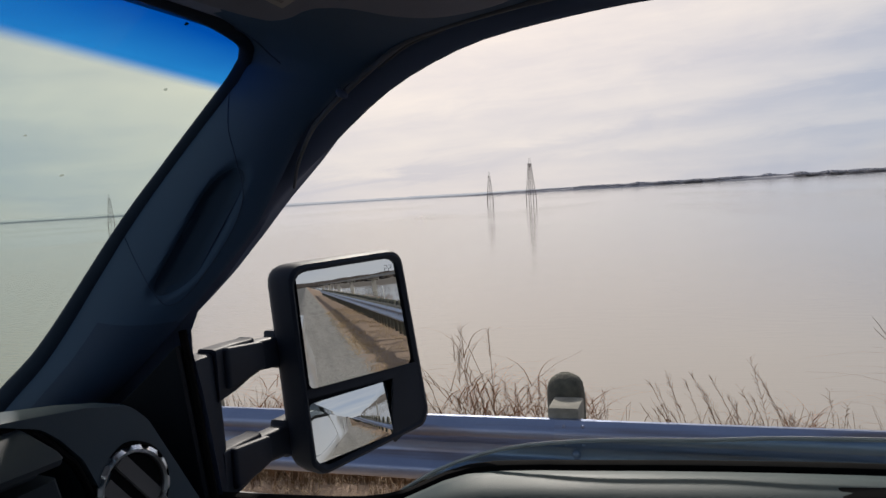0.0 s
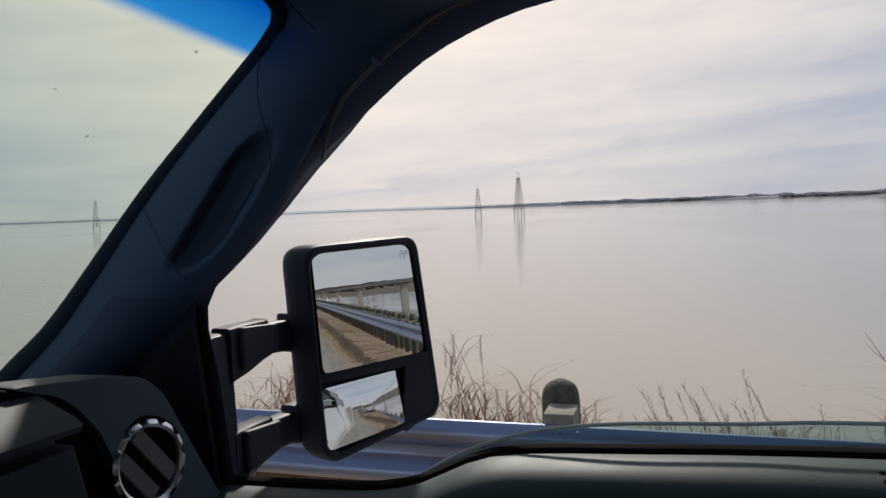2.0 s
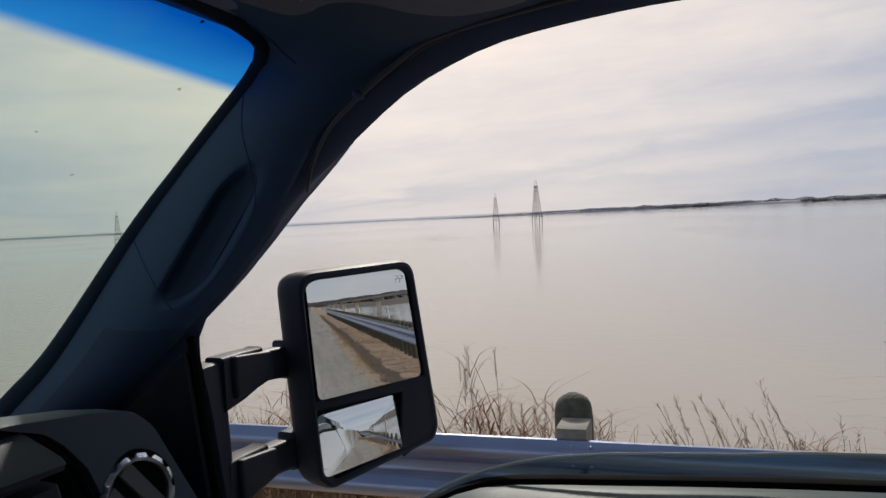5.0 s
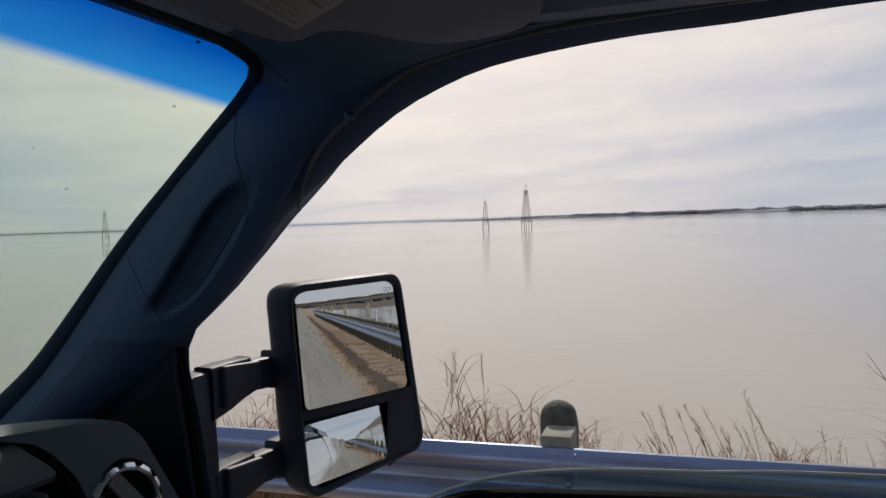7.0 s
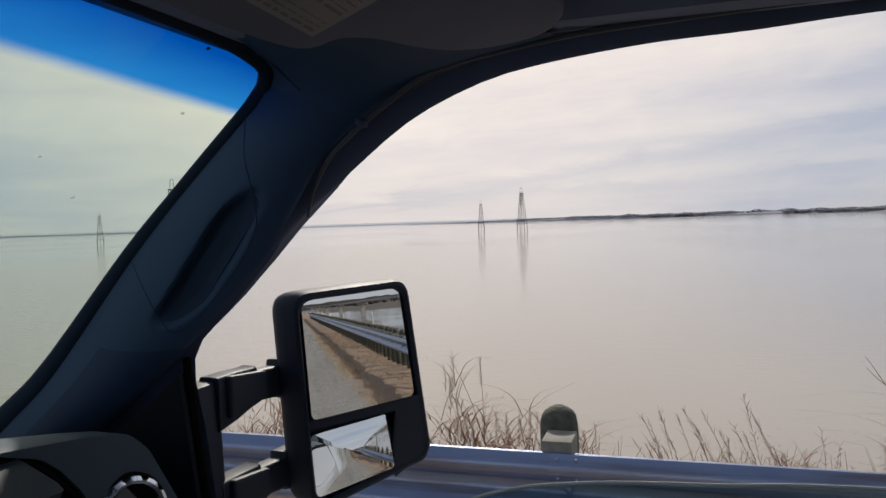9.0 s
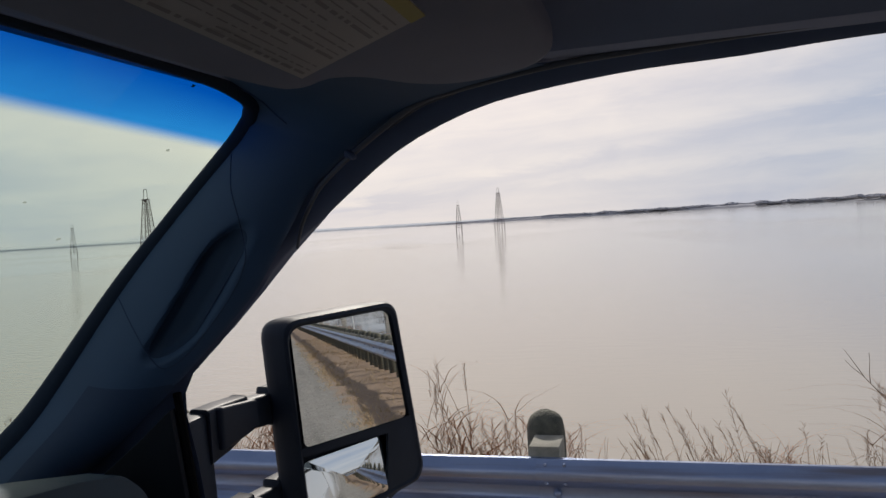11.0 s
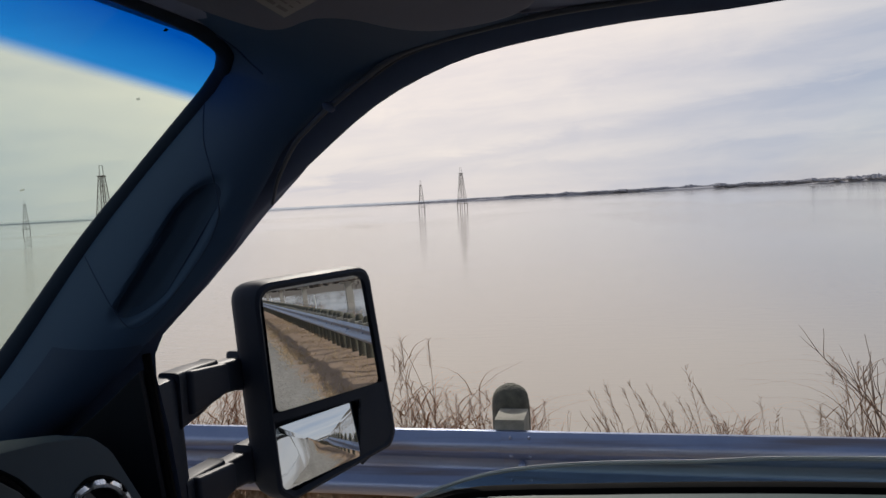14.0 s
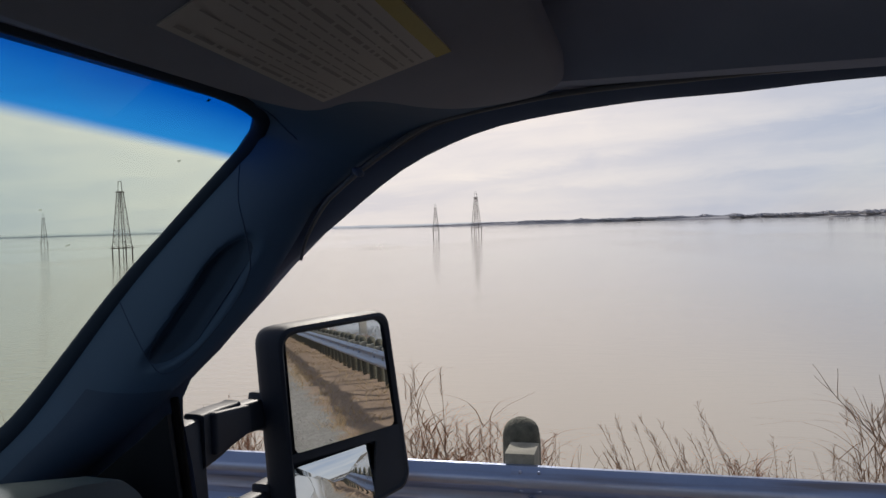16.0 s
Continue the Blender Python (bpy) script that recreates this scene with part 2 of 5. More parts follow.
M_DARKGLASS = surf("dark_tinted_glass", (0.01, 0.012, 0.014), (0.014, 0.016, 0.018), 0.05, scale=2, bump=0)
M_WIND = pane("windscreen_glass", (0.76, 0.86, 0.75), (1.8705, 1.883, (0.03, 0.37, 0.90), (0.0, 0.10, 0.54)), 0.014)
M_SIDE = pane("side_glass", (0.48, 0.62, 0.62))
M_REARGLASS = pane("rear_window_glass", (0.33, 0.35, 0.36))
M_LABEL = surf("paper_label", (0.38, 0.36, 0.38), (0.43, 0.41, 0.43), 0.7, scale=30, bump=0)
M_LABELY = surf("yellow_label_strip", (0.34, 0.28, 0.08), (0.38, 0.32, 0.11), 0.7, scale=30, bump=0)
M_INK = surf("label_ink", (0.225, 0.215, 0.225), (0.26, 0.25, 0.26), 0.7, scale=30, bump=0)
# blue of the mirrored zenith sky is partly put into this steel's base colour
M_GALV = surf("weathered_galvanised_steel", (0.22, 0.28, 0.43), (0.33, 0.39, 0.55), 0.30, 0.65, scale=3.5, fine=60, bump=0.06, dist=0.002)
M_BOLT = surf("steel_bolt", (0.5, 0.5, 0.5), (0.62, 0.62, 0.62), 0.35, 0.8, scale=30, bump=0)
M_POST = surf("weathered_treated_wood", (0.030, 0.032, 0.026), (0.150, 0.145, 0.110), 0.88, scale=22, fine=110, bump=0.8, dist=0.006)
M_BLOCK = surf("grey_wood_block", (0.13, 0.125, 0.098), (0.36, 0.345, 0.29), 0.85, scale=16, fine=120, bump=0.4, dist=0.003)
M_WHITE = surf("white_delineator_plastic", (0.72, 0.72, 0.70), (0.8, 0.8, 0.78), 0.5, scale=8, bump=0)
M_ROCK = surf("grey_rock", (0.16, 0.145, 0.13), (0.32, 0.29, 0.26), 0.9, scale=4, fine=40, bump=0.6, dist=0.02)
M_GRASS = surf("dry_tan_grass", (0.27, 0.170, 0.105), (0.46, 0.335, 0.215), 0.8, scale=6, fine=40, bump=0)
M_TUFT = surf("pale_verge_grass", (0.36, 0.25, 0.14), (0.58, 0.44, 0.27), 0.8, scale=6, fine=40, bump=0)
M_REED = surf("dry_reed_stems", (0.25, 0.155, 0.095), (0.43, 0.295, 0.185), 0.8, scale=7, fine=40, bump=0)
M_TWIG = surf("bare_grey_twigs", (0.20, 0.155, 0.125), (0.32, 0.25, 0.20), 0.85, scale=9, fine=60, bump=0)
M_SHRUB = surf("rust_brown_shrub", (0.22, 0.115, 0.05), (0.36, 0.21, 0.10), 0.85, scale=14, fine=60, bump=0)
M_STEEL = surf("rusty_derrick_steel", (0.07, 0.055, 0.05), (0.13, 0.10, 0.085), 0.8, 0.2, scale=1, fine=20, bump=0)
M_LAND = surf("far_land", (0.125, 0.108, 0.094), (0.18, 0.158, 0.135), 0.95, scale=0.02, fine=0.3, bump=0, spec=0.1)
# the air's haze is put into the far hills' pale base colour
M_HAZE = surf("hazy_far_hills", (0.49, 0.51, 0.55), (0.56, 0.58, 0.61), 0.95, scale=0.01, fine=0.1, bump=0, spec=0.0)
# far trees and shore: base colour lightened and blued to stand for haze
M_WOODS = surf("hazed_bare_far_woods", (0.30, 0.30, 0.335), (0.42, 0.415, 0.44), 0.95, scale=0.05, fine=0.6, bump=0, spec=0.0)
M_CONC = surf("concrete", (0.30, 0.29, 0.27), (0.40, 0.39, 0.37), 0.85, scale=1.2, fine=20, bump=0.2, dist=0.004)
M_PLAIN = surf("plain_cab_grey", (0.05, 0.05, 0.052), (0.07, 0.07, 0.07), 0.8, scale=5, bump=0.1)
M_STONE = surf("gravel_stones", (0.22, 0.21, 0.195), (0.46, 0.44, 0.41), 0.9, scale=9, fine=90, bump=0.2)


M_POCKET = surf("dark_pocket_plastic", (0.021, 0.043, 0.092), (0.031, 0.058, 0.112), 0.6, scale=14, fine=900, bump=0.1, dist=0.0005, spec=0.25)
M_COVER = surf("dark_navy_cover_plastic", (0.024, 0.047, 0.102), (0.034, 0.062, 0.126), 0.6, scale=10, fine=900, bump=0.12, dist=0.0006, spec=0.3)
M_LIP = surf("grey_seal_lip", (0.088, 0.094, 0.122), (0.118, 0.124, 0.155), 0.55, scale=20, fine=700, bump=0.1, dist=0.0005, spec=0.35)
M_BROWNWOOD = surf("bare_brown_woods", (0.055, 0.046, 0.042), (0.10, 0.086, 0.078), 0.95, scale=0.05, fine=0.6, bump=0, spec=0.0)
M_LID = surf("glove_box_vinyl", (0.017, 0.026, 0.037), (0.025, 0.037, 0.052), 0.6, scale=10, fine=700, bump=0.3, dist=0.0008, spec=0.3)
M_SEAL = surf("dark_glass_seal", (0.018, 0.028, 0.050), (0.026, 0.038, 0.064), 0.8, scale=30, fine=600, bump=0.05, spec=0.1)
M_ARM = surf("black_arm_plastic", (0.014, 0.020, 0.034), (0.024, 0.031, 0.048), 0.50, scale=18, fine=1500, bump=0.15, dist=0.0004, spec=0.3)
M_SMUDGE = surf("dried_bug_smear", (0.36, 0.40, 0.36), (0.46, 0.50, 0.45), 0.9, scale=200, bump=0)


def ground_reflection_tint(m):
    """Long brown patches over a metal, painting in the ground's reflection."""
    N, L = m.node_tree.nodes, m.node_tree.links
    p = N["Principled BSDF"]
    co, mp = N.new("ShaderNodeTexCoord"), N.new("ShaderNodeMapping")
    mp.inputs["Scale"].default_value = (0.7, 14.0, 9.0)
    L.new(co.outputs["Object"], mp.inputs[0])
    n = N.new("ShaderNodeTexNoise")
    n.inputs["Scale"].default_value, n.inputs["Detail"].default_value = 1.6, 7
    L.new(mp.outputs[0], n.inputs["Vector"])
    r = N.new("ShaderNodeMapRange")
    r.inputs[1].default_value, r.inputs[2].default_value, r.inputs[4].default_value = 0.50, 0.68, 0.75
    L.new(n.outputs["Fac"], r.inputs[0])
    mx = N.new("ShaderNodeMixRGB")
    mx.inputs[2].default_value = (0.20, 0.155, 0.135, 1)
    L.new(r.outputs[0], mx.inputs[0])
    L.new(p.inputs["Base Color"].links[0].from_socket, mx.inputs[1])
    L.new(mx.outputs[0], p.inputs["Base Color"])


ground_reflection_tint(M_GALV)


def leafy(m, share=0.65):
    """Lets light through thin dry stems and leaves."""
    N, L = m.node_tree.nodes, m.node_tree.links
    p = N["Principled BSDF"]
    tr, mx = N.new("ShaderNodeBsdfTranslucent"), N.new("ShaderNodeMixShader")
    L.new(p.inputs["Base Color"].links[0].from_socket, tr.inputs["Color"])
    mx.inputs[0].default_value = share
    L.new(p.outputs[0], mx.inputs[1])
    L.new(tr.outputs[0], mx.inputs[2])
    L.new(mx.outputs[0], N["Material Output"].inputs["Surface"])


M_RED = surf("red_brown_dead_stems", (0.33, 0.175, 0.10), (0.50, 0.30, 0.18), 0.8, scale=7, fine=40, bump=0)
for plant in (M_GRASS, M_REED, M_RED, M_SHRUB):
    leafy(plant)
leafy(M_SMUDGE, 0.8)


def ground_material():
    """Road asphalt, gravel edge, brown verge and bank by distance from the rail line."""
    m = bpy.data.materials.new("roadside_ground")
    m.use_nodes = True
    N, L = m.node_tree.nodes, m.node_tree.links
    p = N["Principled BSDF"]
    p.inputs["Roughness"].default_value = 0.92
    p.inputs["Specular IOR Level"].default_value = 0.2
    co = N.new("ShaderNodeTexCoord")
    sep = N.new("ShaderNodeSeparateXYZ")
    L.new(co.outputs["Object"], sep.inputs[0])

    def noise_node(scale, detail=5, vec=None):
        n = N.new("ShaderNodeTexNoise")
        n.inputs["Scale"].default_value, n.inputs["Detail"].default_value = scale, detail
        L.new(vec or co.outputs["Object"], n.inputs["Vector"])
        return n

    wob = noise_node(1.7)
    edge = N.new("ShaderNodeMath")
    edge.operation = "MULTIPLY_ADD"
    edge.inputs[1].default_value = 0.9
    L.new(wob.outputs["Fac"], edge.inputs[0])
    L.new(sep.outputs["Y"], edge.inputs[2])
    small = noise_node(38, 4)
    pebble = N.new("ShaderNodeTexVoronoi")
    pebble.inputs["Scale"].default_value = 26
    L.new(co.outputs["Object"], pebble.inputs["Vector"])

    def two(a, b, fac):
        x = N.new("ShaderNodeMixRGB")
        for i, c in ((1, a), (2, b)):
            if isinstance(c, tuple):
                x.inputs[i].default_value = (*c, 1)
            else:
                L.new(c, x.inputs[i])
        L.new(fac, x.inputs[0])
        return x.outputs[0]

    gravel = two((0.23, 0.22, 0.205), (0.44, 0.42, 0.39), pebble.outputs["Color"])
    gravel = two(gravel, (0.24, 0.225, 0.20), wob.outputs["Fac"])
    streak = N.new("ShaderNodeMapping")
    streak.inputs["Scale"].default_value = (1.0, 5.0, 1.0)
    L.new(co.outputs["Object"], streak.inputs[0])
    strn = noise_node(5.5, 6, streak.outputs[0])
    grass = two((0.150, 0.096, 0.066), (0.37, 0.255, 0.18), strn.outputs["Fac"])
    grass = two(grass, (0.40, 0.305, 0.225), small.outputs["Fac"])

    def step(lo, hi):
        r = N.new("ShaderNodeMapRange")
        r.interpolation_type = "SMOOTHSTEP"
        r.inputs[1].default_value, r.inputs[2].default_value = lo, hi
        L.new(edge.outputs[0], r.inputs[0])
        return r.outputs[0]

    lane = N.new("ShaderNodeMapping")
    lane.inputs["Scale"].default_value = (0.10, 2.6, 1.0)
    L.new(co.outputs["Object"], lane.inputs[0])
    worn = noise_node(1.3, 6, lane.outputs[0])
    rut = N.new("ShaderNodeMapRange")
    rut.inputs[1].default_value, rut.inputs[2].default_value, rut.inputs[4].default_value = 0.46, 0.66, 0.55
    L.new(worn.outputs["Fac"], rut.inputs[0])
    gravel = two(gravel, (0.150, 0.142, 0.130), rut.outputs[0])
    asphalt = two((0.105, 0.102, 0.098), (0.16, 0.155, 0.15), small.outputs["Fac"])
    col = two(asphalt, gravel, step(0.9, 1.7))
    col = two(col, grass, step(2.62, 2.9))
    L.new(col, p.inputs["Base Color"])
    bp = N.new("ShaderNodeBump")
    bp.inputs["Strength"].default_value, bp.inputs["Distance"].default_value = 0.6, 0.03
    L.new(small.outputs["Fac"], bp.inputs["Height"])
    L.new(bp.outputs[0], p.inputs["Normal"])
    return m


M_GROUND = ground_material()


# ---- mesh helpers ----
def part(name, bm, material, parent=None, label="", shade=True):
    """Links a bmesh as one mesh object under a thing or part."""
    me = bpy.data.meshes.new(name)
    bm.normal_update()
    bm.to_mesh(me)
    bm.free()
    me.materials.append(material)
    if shade:
        me.polygons.foreach_set("use_smooth", [True] * len(me.polygons))
        me.set_sharp_from_angle(angle=radians(38))
    ob = new(name, me)
    if parent:
        ob.parent = parent
    if label:
        tagged(ob, label=label)
    return ob


def shared(name, me, parent, m=None):
    ob = new(name, me)
    ob.parent = parent
    if m is not None:
        ob.matrix_basis = m
    return ob


def thing(name, at, label, category, group="", kind=""):
    ob = new(name)
    ob.location = at
    ob.empty_display_size = 0.1
    return tagged(ob, label, category, group, kind)


def spline(pts, n):
    """n points at even steps along a Catmull-Rom curve through pts."""
    P = [Vector(p) for p in pts]
    P = [2 * P[0] - P[1]] + P + [2 * P[-1] - P[-2]]
    fine = []
    for i in range(1, len(P) - 2):
        for k in range(16):
            t = k / 16
            a, b, c, d = P[i - 1:i + 3]
            fine.append(0.5 * (2 * b + (c - a) * t + (2 * a - 5 * b + 4 * c - d) * t * t + (3 * b - a - 3 * c + d) * t ** 3))
    fine.append(P[-2])
    run = [0.0]
    for a, b in zip(fine, fine[1:]):
        run.append(run[-1] + (b - a).length)
    out, j = [], 0
    for k in range(n):
        s = run[-1] * k / (n - 1)
        while j < len(run) - 2 and run[j + 1] < s:
            j += 1
        f = (s - run[j]) / max(1e-9, run[j + 1] - run[j])
        out.append(fine[j].lerp(fine[j + 1], min(1, f)))
    return out


def loft(rings, closed=True, cap=True):
    """A skin over rings of equal length."""
    bm = bmesh.new()
    V = [[bm.verts.new(p) for p in r] for r in rings]
    n = len(rings[0])
    for a, b in zip(V, V[1:]):
        for i in range(n if closed else n - 1):
            j = (i + 1) % n
            bm.faces.new((a[i], a[j], b[j], b[i]))
    if cap and closed:
        bm.faces.new(V[0])
        bm.faces.new(V[-1])
    bmesh.ops.recalc_face_normals(bm, faces=bm.faces)
    return bm


def tube(pts, radius, sides=8, squash=1.0):
    """A pipe along points; radius a number or one for each point."""
    rings = []
    P = [Vector(p) for p in pts]
    up = Vector((0.13, 0.21, 0.97))
    for i, p in enumerate(P):
        d = (P[min(i + 1, len(P) - 1)] - P[max(i - 1, 0)]).normalized()
        s = d.cross(up).normalized()
        u = s.cross(d).normalized()
        r = radius[i] if isinstance(radius, (list, tuple)) else radius
        rings.append([p + (s * math.cos(a) + u * math.sin(a) * squash) * r for a in (2 * math.pi * k / sides for k in range(sides))])
    return loft(rings)


def bar(bm, a, b, w, h=None, up=(0, 0, 1)):
    """Adds a square bar from a to b."""
    a, b, h = Vector(a), Vector(b), h or w
    d = (b - a).normalized()
    u = Vector(up)
    if abs(d.dot(u)) > 0.95:
        u = Vector((1, 0, 0))
    s = d.cross(u).normalized()
    u = s.cross(d)
    vs = [bm.verts.new(p + s * w / 2 * i + u * h / 2 * j) for p in (a, b) for i, j in ((-1, -1), (1, -1), (1, 1), (-1, 1))]
    for f in ((0, 1, 2, 3), (7, 6, 5, 4), (0, 4, 5, 1), (1, 5, 6, 2), (2, 6, 7, 3), (3, 7, 4, 0)):
        bm.faces.new([vs[i] for i in f])


def plate(outline, back, bevel=0.0, seg=2):
    """A solid from a closed outline of points, thickened by the vector back, its edges rounded."""
    bm = bmesh.new()
    a = [bm.verts.new(p) for p in outline]
    b = [bm.verts.new(Vector(p) + Vector(back)) for p in outline]
    n = len(a)
    bm.faces.new(a)
    bm.faces.new(b[::-1])
    for i in range(n):
        j = (i + 1) % n
        bm.faces.new((a[j], a[i], b[i], b[j]))
    bmesh.ops.recalc_face_normals(bm, faces=bm.faces)
    if bevel:
        es = [e for e in bm.edges if len(e.link_faces) == 2 and e.calc_face_angle(0) > 0.6]
        bmesh.ops.bevel(bm, geom=es, offset=bevel, segments=seg, profile=0.6, affect="EDGES")
    return bm


def rounded(corners, r, n=6):
    """Points of a polygon in a plane (2D pairs) with rounded corners; r a number or one each."""
    out = []
    k = len(corners)
    for i in range(k):
        p, a, b = Vector(corners[i]), Vector(corners[i - 1]), Vector(corners[(i + 1) % k])
        rad = r[i] if isinstance(r, (list, tuple)) else r
        u, v = (a - p).normalized(), (b - p).normalized()
        half = math.acos(max(-1, min(1, u.dot(v)))) / 2
        cut = min(rad / math.tan(half), 0.49 * (a - p).length, 0.49 * (b - p).length)
        s, e = p + u * cut, p + v * cut
        for j in range(n + 1):
            t = j / n
            out.append(s * (1 - t) ** 2 + p * 2 * t * (1 - t) + e * t * t)
    return out


def box(x0, x1, y0, y1, z0, z1, bevel=0.0):
    bm = bmesh.new()
    bmesh.ops.create_cube(bm, size=1, matrix=Matrix.Translation(((x0 + x1) / 2, (y0 + y1) / 2, (z0 + z1) / 2)) @ Matrix.Diagonal((x1 - x0, y1 - y0, z1 - z0, 1)))
    if bevel:
        bmesh.ops.bevel(bm, geom=bm.edges[:], offset=bevel, segments=2, profile=0.6, affect="EDGES")
    return bm


# ---- ground, water, far shores ----
WATER_Z = -2.2
RAIL_Y, RAIL_TOP = 3.52, 0.692


def bank(y):
    """Height of the ground across the road."""
    prof = [(-4500, -3.0), (-300, -2.0), (-40, -1.2), (-9, -0.25), (-6.5, 0.0), (1.9, 0.0), (2.8, -0.03), (4.5, -0.08), (5.4, -0.26), (7.4, -1.25), (10.2, -2.35), (14.2, -3.2), (60, -5), (4500, -6)]
    for (a, za), (b, zb) in zip(prof, prof[1:]):
        if a <= y <= b:
            return za + (zb - za) * (y - a) / (b - a)
    return -3.0


def build_ground():
    xs = [-4500, -1500, -500, -200, -100, -60, -40] + [-30 + 0.5 * i for i in range(181)] + [66, 75, 90, 110, 140, 200, 500, 1500, 4500]
    ys = [-4500, -1200, -300, -100, -40, -20, -9, -6.5, -4, -2, -0.5, 0.6, 1.2, 1.6, 1.9] + [2.1 + 0.22 * i for i in range(28)] + [8.8, 9.6, 10.6, 12, 14, 20, 60, 300, 1200, 4500]
    verts, faces = [], []
    for x in xs:
        for y in ys:
            z = bank(y)
            if 2.0 < y < 13:
                z += 0.07 * noise.noise((x * 0.9, y * 0.9, 0)) + 0.035 * noise.noise((x * 2.7, y * 2.7, 5))
            verts.append((x, y, z))
    n = len(ys)
    for i in range(len(xs) - 1):
        for j in range(n - 1):
            faces.append((i * n + j, (i + 1) * n + j, (i + 1) * n + j + 1, i * n + j + 1))
    me = bpy.data.meshes.new("ground")
    me.from_pydata(verts, [], faces)
    me.materials.append(M_GROUND)
    me.polygons.foreach_set("use_smooth", [True] * len(faces))
    tagged(new("ground", me), "grey gravel shoulder falling to a brown grassy bank", "ground", kind="structure")


def build_water():
    bm = bmesh.new()
    vs = [bm.verts.new(p) for p in ((-4600, 6, WATER_Z), (4600, 6, WATER_Z), (4600, 4700, WATER_Z), (-4600, 4700, WATER_Z))]
    bm.faces.new(vs)
    tagged(part("water", bm, M_WATER), "wide calm murky beige lake with faint ripples", "lake", kind="structure")


def shore(name, pts, depth, material, rough, label):
    """A low strip of land: pts are (azimuth in degrees from +y towards +x, distance, height)."""
    rnd = random.Random(len(name))
    verts, faces = [], []
    steps = 260
    k = len(pts) - 1
    for i in range(steps + 1):
        f = i / steps * k
        j = min(int(f), k - 1)
        f -= j
        az, d, h = [a + (b - a) * f for a, b in zip(pts[j], pts[j + 1])]
        a = radians(az)
        hh = h * (1 + rough * noise.fractal((az * 0.9, 3.1, 7.7), 0.8, 2.1, 4)) + 0.2 * rough * h * rnd.random()
        s = Vector((math.sin(a), math.cos(a), 0))
        for dd, z in ((0, WATER_Z - 1), (0.02 * depth, WATER_Z + 0.35 * hh), (0.3 * depth, WATER_Z + 0.9 * hh), (0.6 * depth, WATER_Z + hh), (depth, WATER_Z - 1)):
            verts.append(tuple(s * (d + dd)) [:2] + (z,))
    for i in range(steps):
        for j in range(4):
            a = i * 5 + j
            faces.append((a, a + 1, a + 6, a + 5))
    me = bpy.data.meshes.new(name)
    me.from_pydata(verts, [], faces)
    me.materials.append(material)
    tagged(new(name, me), label, "far shore", kind="structure")


def clump(verts, faces, c, rx, rz, rnd):
    """Adds one uneven bare-crown clump to the lists."""
    rows, cols = 5, 7
    base = len(verts)
    ph = rnd.random() * 6
    for i in range(rows + 1):
        t = math.pi * i / rows
        for j in range(cols):
            a = 2 * math.pi * j / cols + ph
            r = 1 + rnd.uniform(-0.3, 0.3)
            verts.append((c[0] + rx * math.sin(t) * math.cos(a) * r, c[1] + rx * math.sin(t) * math.sin(a) * r, c[2] + rz * math.cos(t) * r))
    for i in range(rows):
        for j in range(cols):
            k = (j + 1) % cols
            faces.append((base + i * cols + j, base + i * cols + k, base + (i + 1) * cols + k, base + (i + 1) * cols + j))


def far_woods():
    rnd = random.Random(5)
    verts, faces = [], []
    spans = [(-19, -8, 1500, 1340, 620, 3.0), (-9, 7, 1340, 1160, 1500, 3.5), (6, 19, 1110, 960, 1300, 3.3), (12, 19, 850, 800, 190, 3.6), (15.5, 19, 845, 800, 34, 5.6), (18, 32, 900, 820, 200, 4)]
    for a0, a1, d0, d1, n, h in spans:
        for i in range(n):
            f = rnd.random()
            az, d = radians(a0 + (a1 - a0) * f), d0 + (d1 - d0) * f + rnd.uniform(5, 60)
            taper = max(0.12, min(1.0, (math.degrees(az) + 20) / 9))
            hh = taper * h * rnd.uniform(0.45, 1.1) * (0.7 + 0.6 * max(0, noise.noise((az * 60, 1, 2)) + 0.4))
            clump(verts, faces, (d * math.sin(az), d * math.cos(az), WATER_Z + 2.2 * taper + hh * 0.5), hh * rnd.uniform(0.6, 1.4), hh * 0.55, rnd)
    me = bpy.data.meshes.new("far_woods")
    me.from_pydata(verts, [], faces)
    me.materials.append(M_WOODS)
    tagged(new("far_woods", me), "bare dark winter trees along the far shore", "trees", kind="stuff")


build_ground()
build_water()
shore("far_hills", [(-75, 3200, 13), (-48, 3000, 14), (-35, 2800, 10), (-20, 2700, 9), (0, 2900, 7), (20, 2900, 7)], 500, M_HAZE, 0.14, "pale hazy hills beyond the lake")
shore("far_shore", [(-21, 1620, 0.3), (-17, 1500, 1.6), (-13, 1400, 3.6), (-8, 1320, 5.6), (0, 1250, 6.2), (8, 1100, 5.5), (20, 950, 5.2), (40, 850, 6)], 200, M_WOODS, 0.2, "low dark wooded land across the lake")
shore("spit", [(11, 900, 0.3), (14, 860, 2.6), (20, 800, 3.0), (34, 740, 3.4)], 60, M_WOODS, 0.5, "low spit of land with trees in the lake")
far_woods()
shore("rear_hills", [(60, 1500, 7), (75, 1500, 10), (84, 1550, 13), (88, 1600, 11), (95, 1700, 13), (110, 1800, 11)], 250, M_BROWNWOOD, 0.14, "low brown wooded hills behind the road")


# ---- the pickup truck ----
truck = thing("pickup_truck", (0, 0, 0), "silver-white pickup truck with a dark grey cab interior", "pickup truck")


def wp(x, z, off=0.0):
    """A point in the plane of the side window, which leans inwards; off: metres outwards."""
    return Vector((x, 1.151 - 0.16 * (z - 1.4) + off, z))


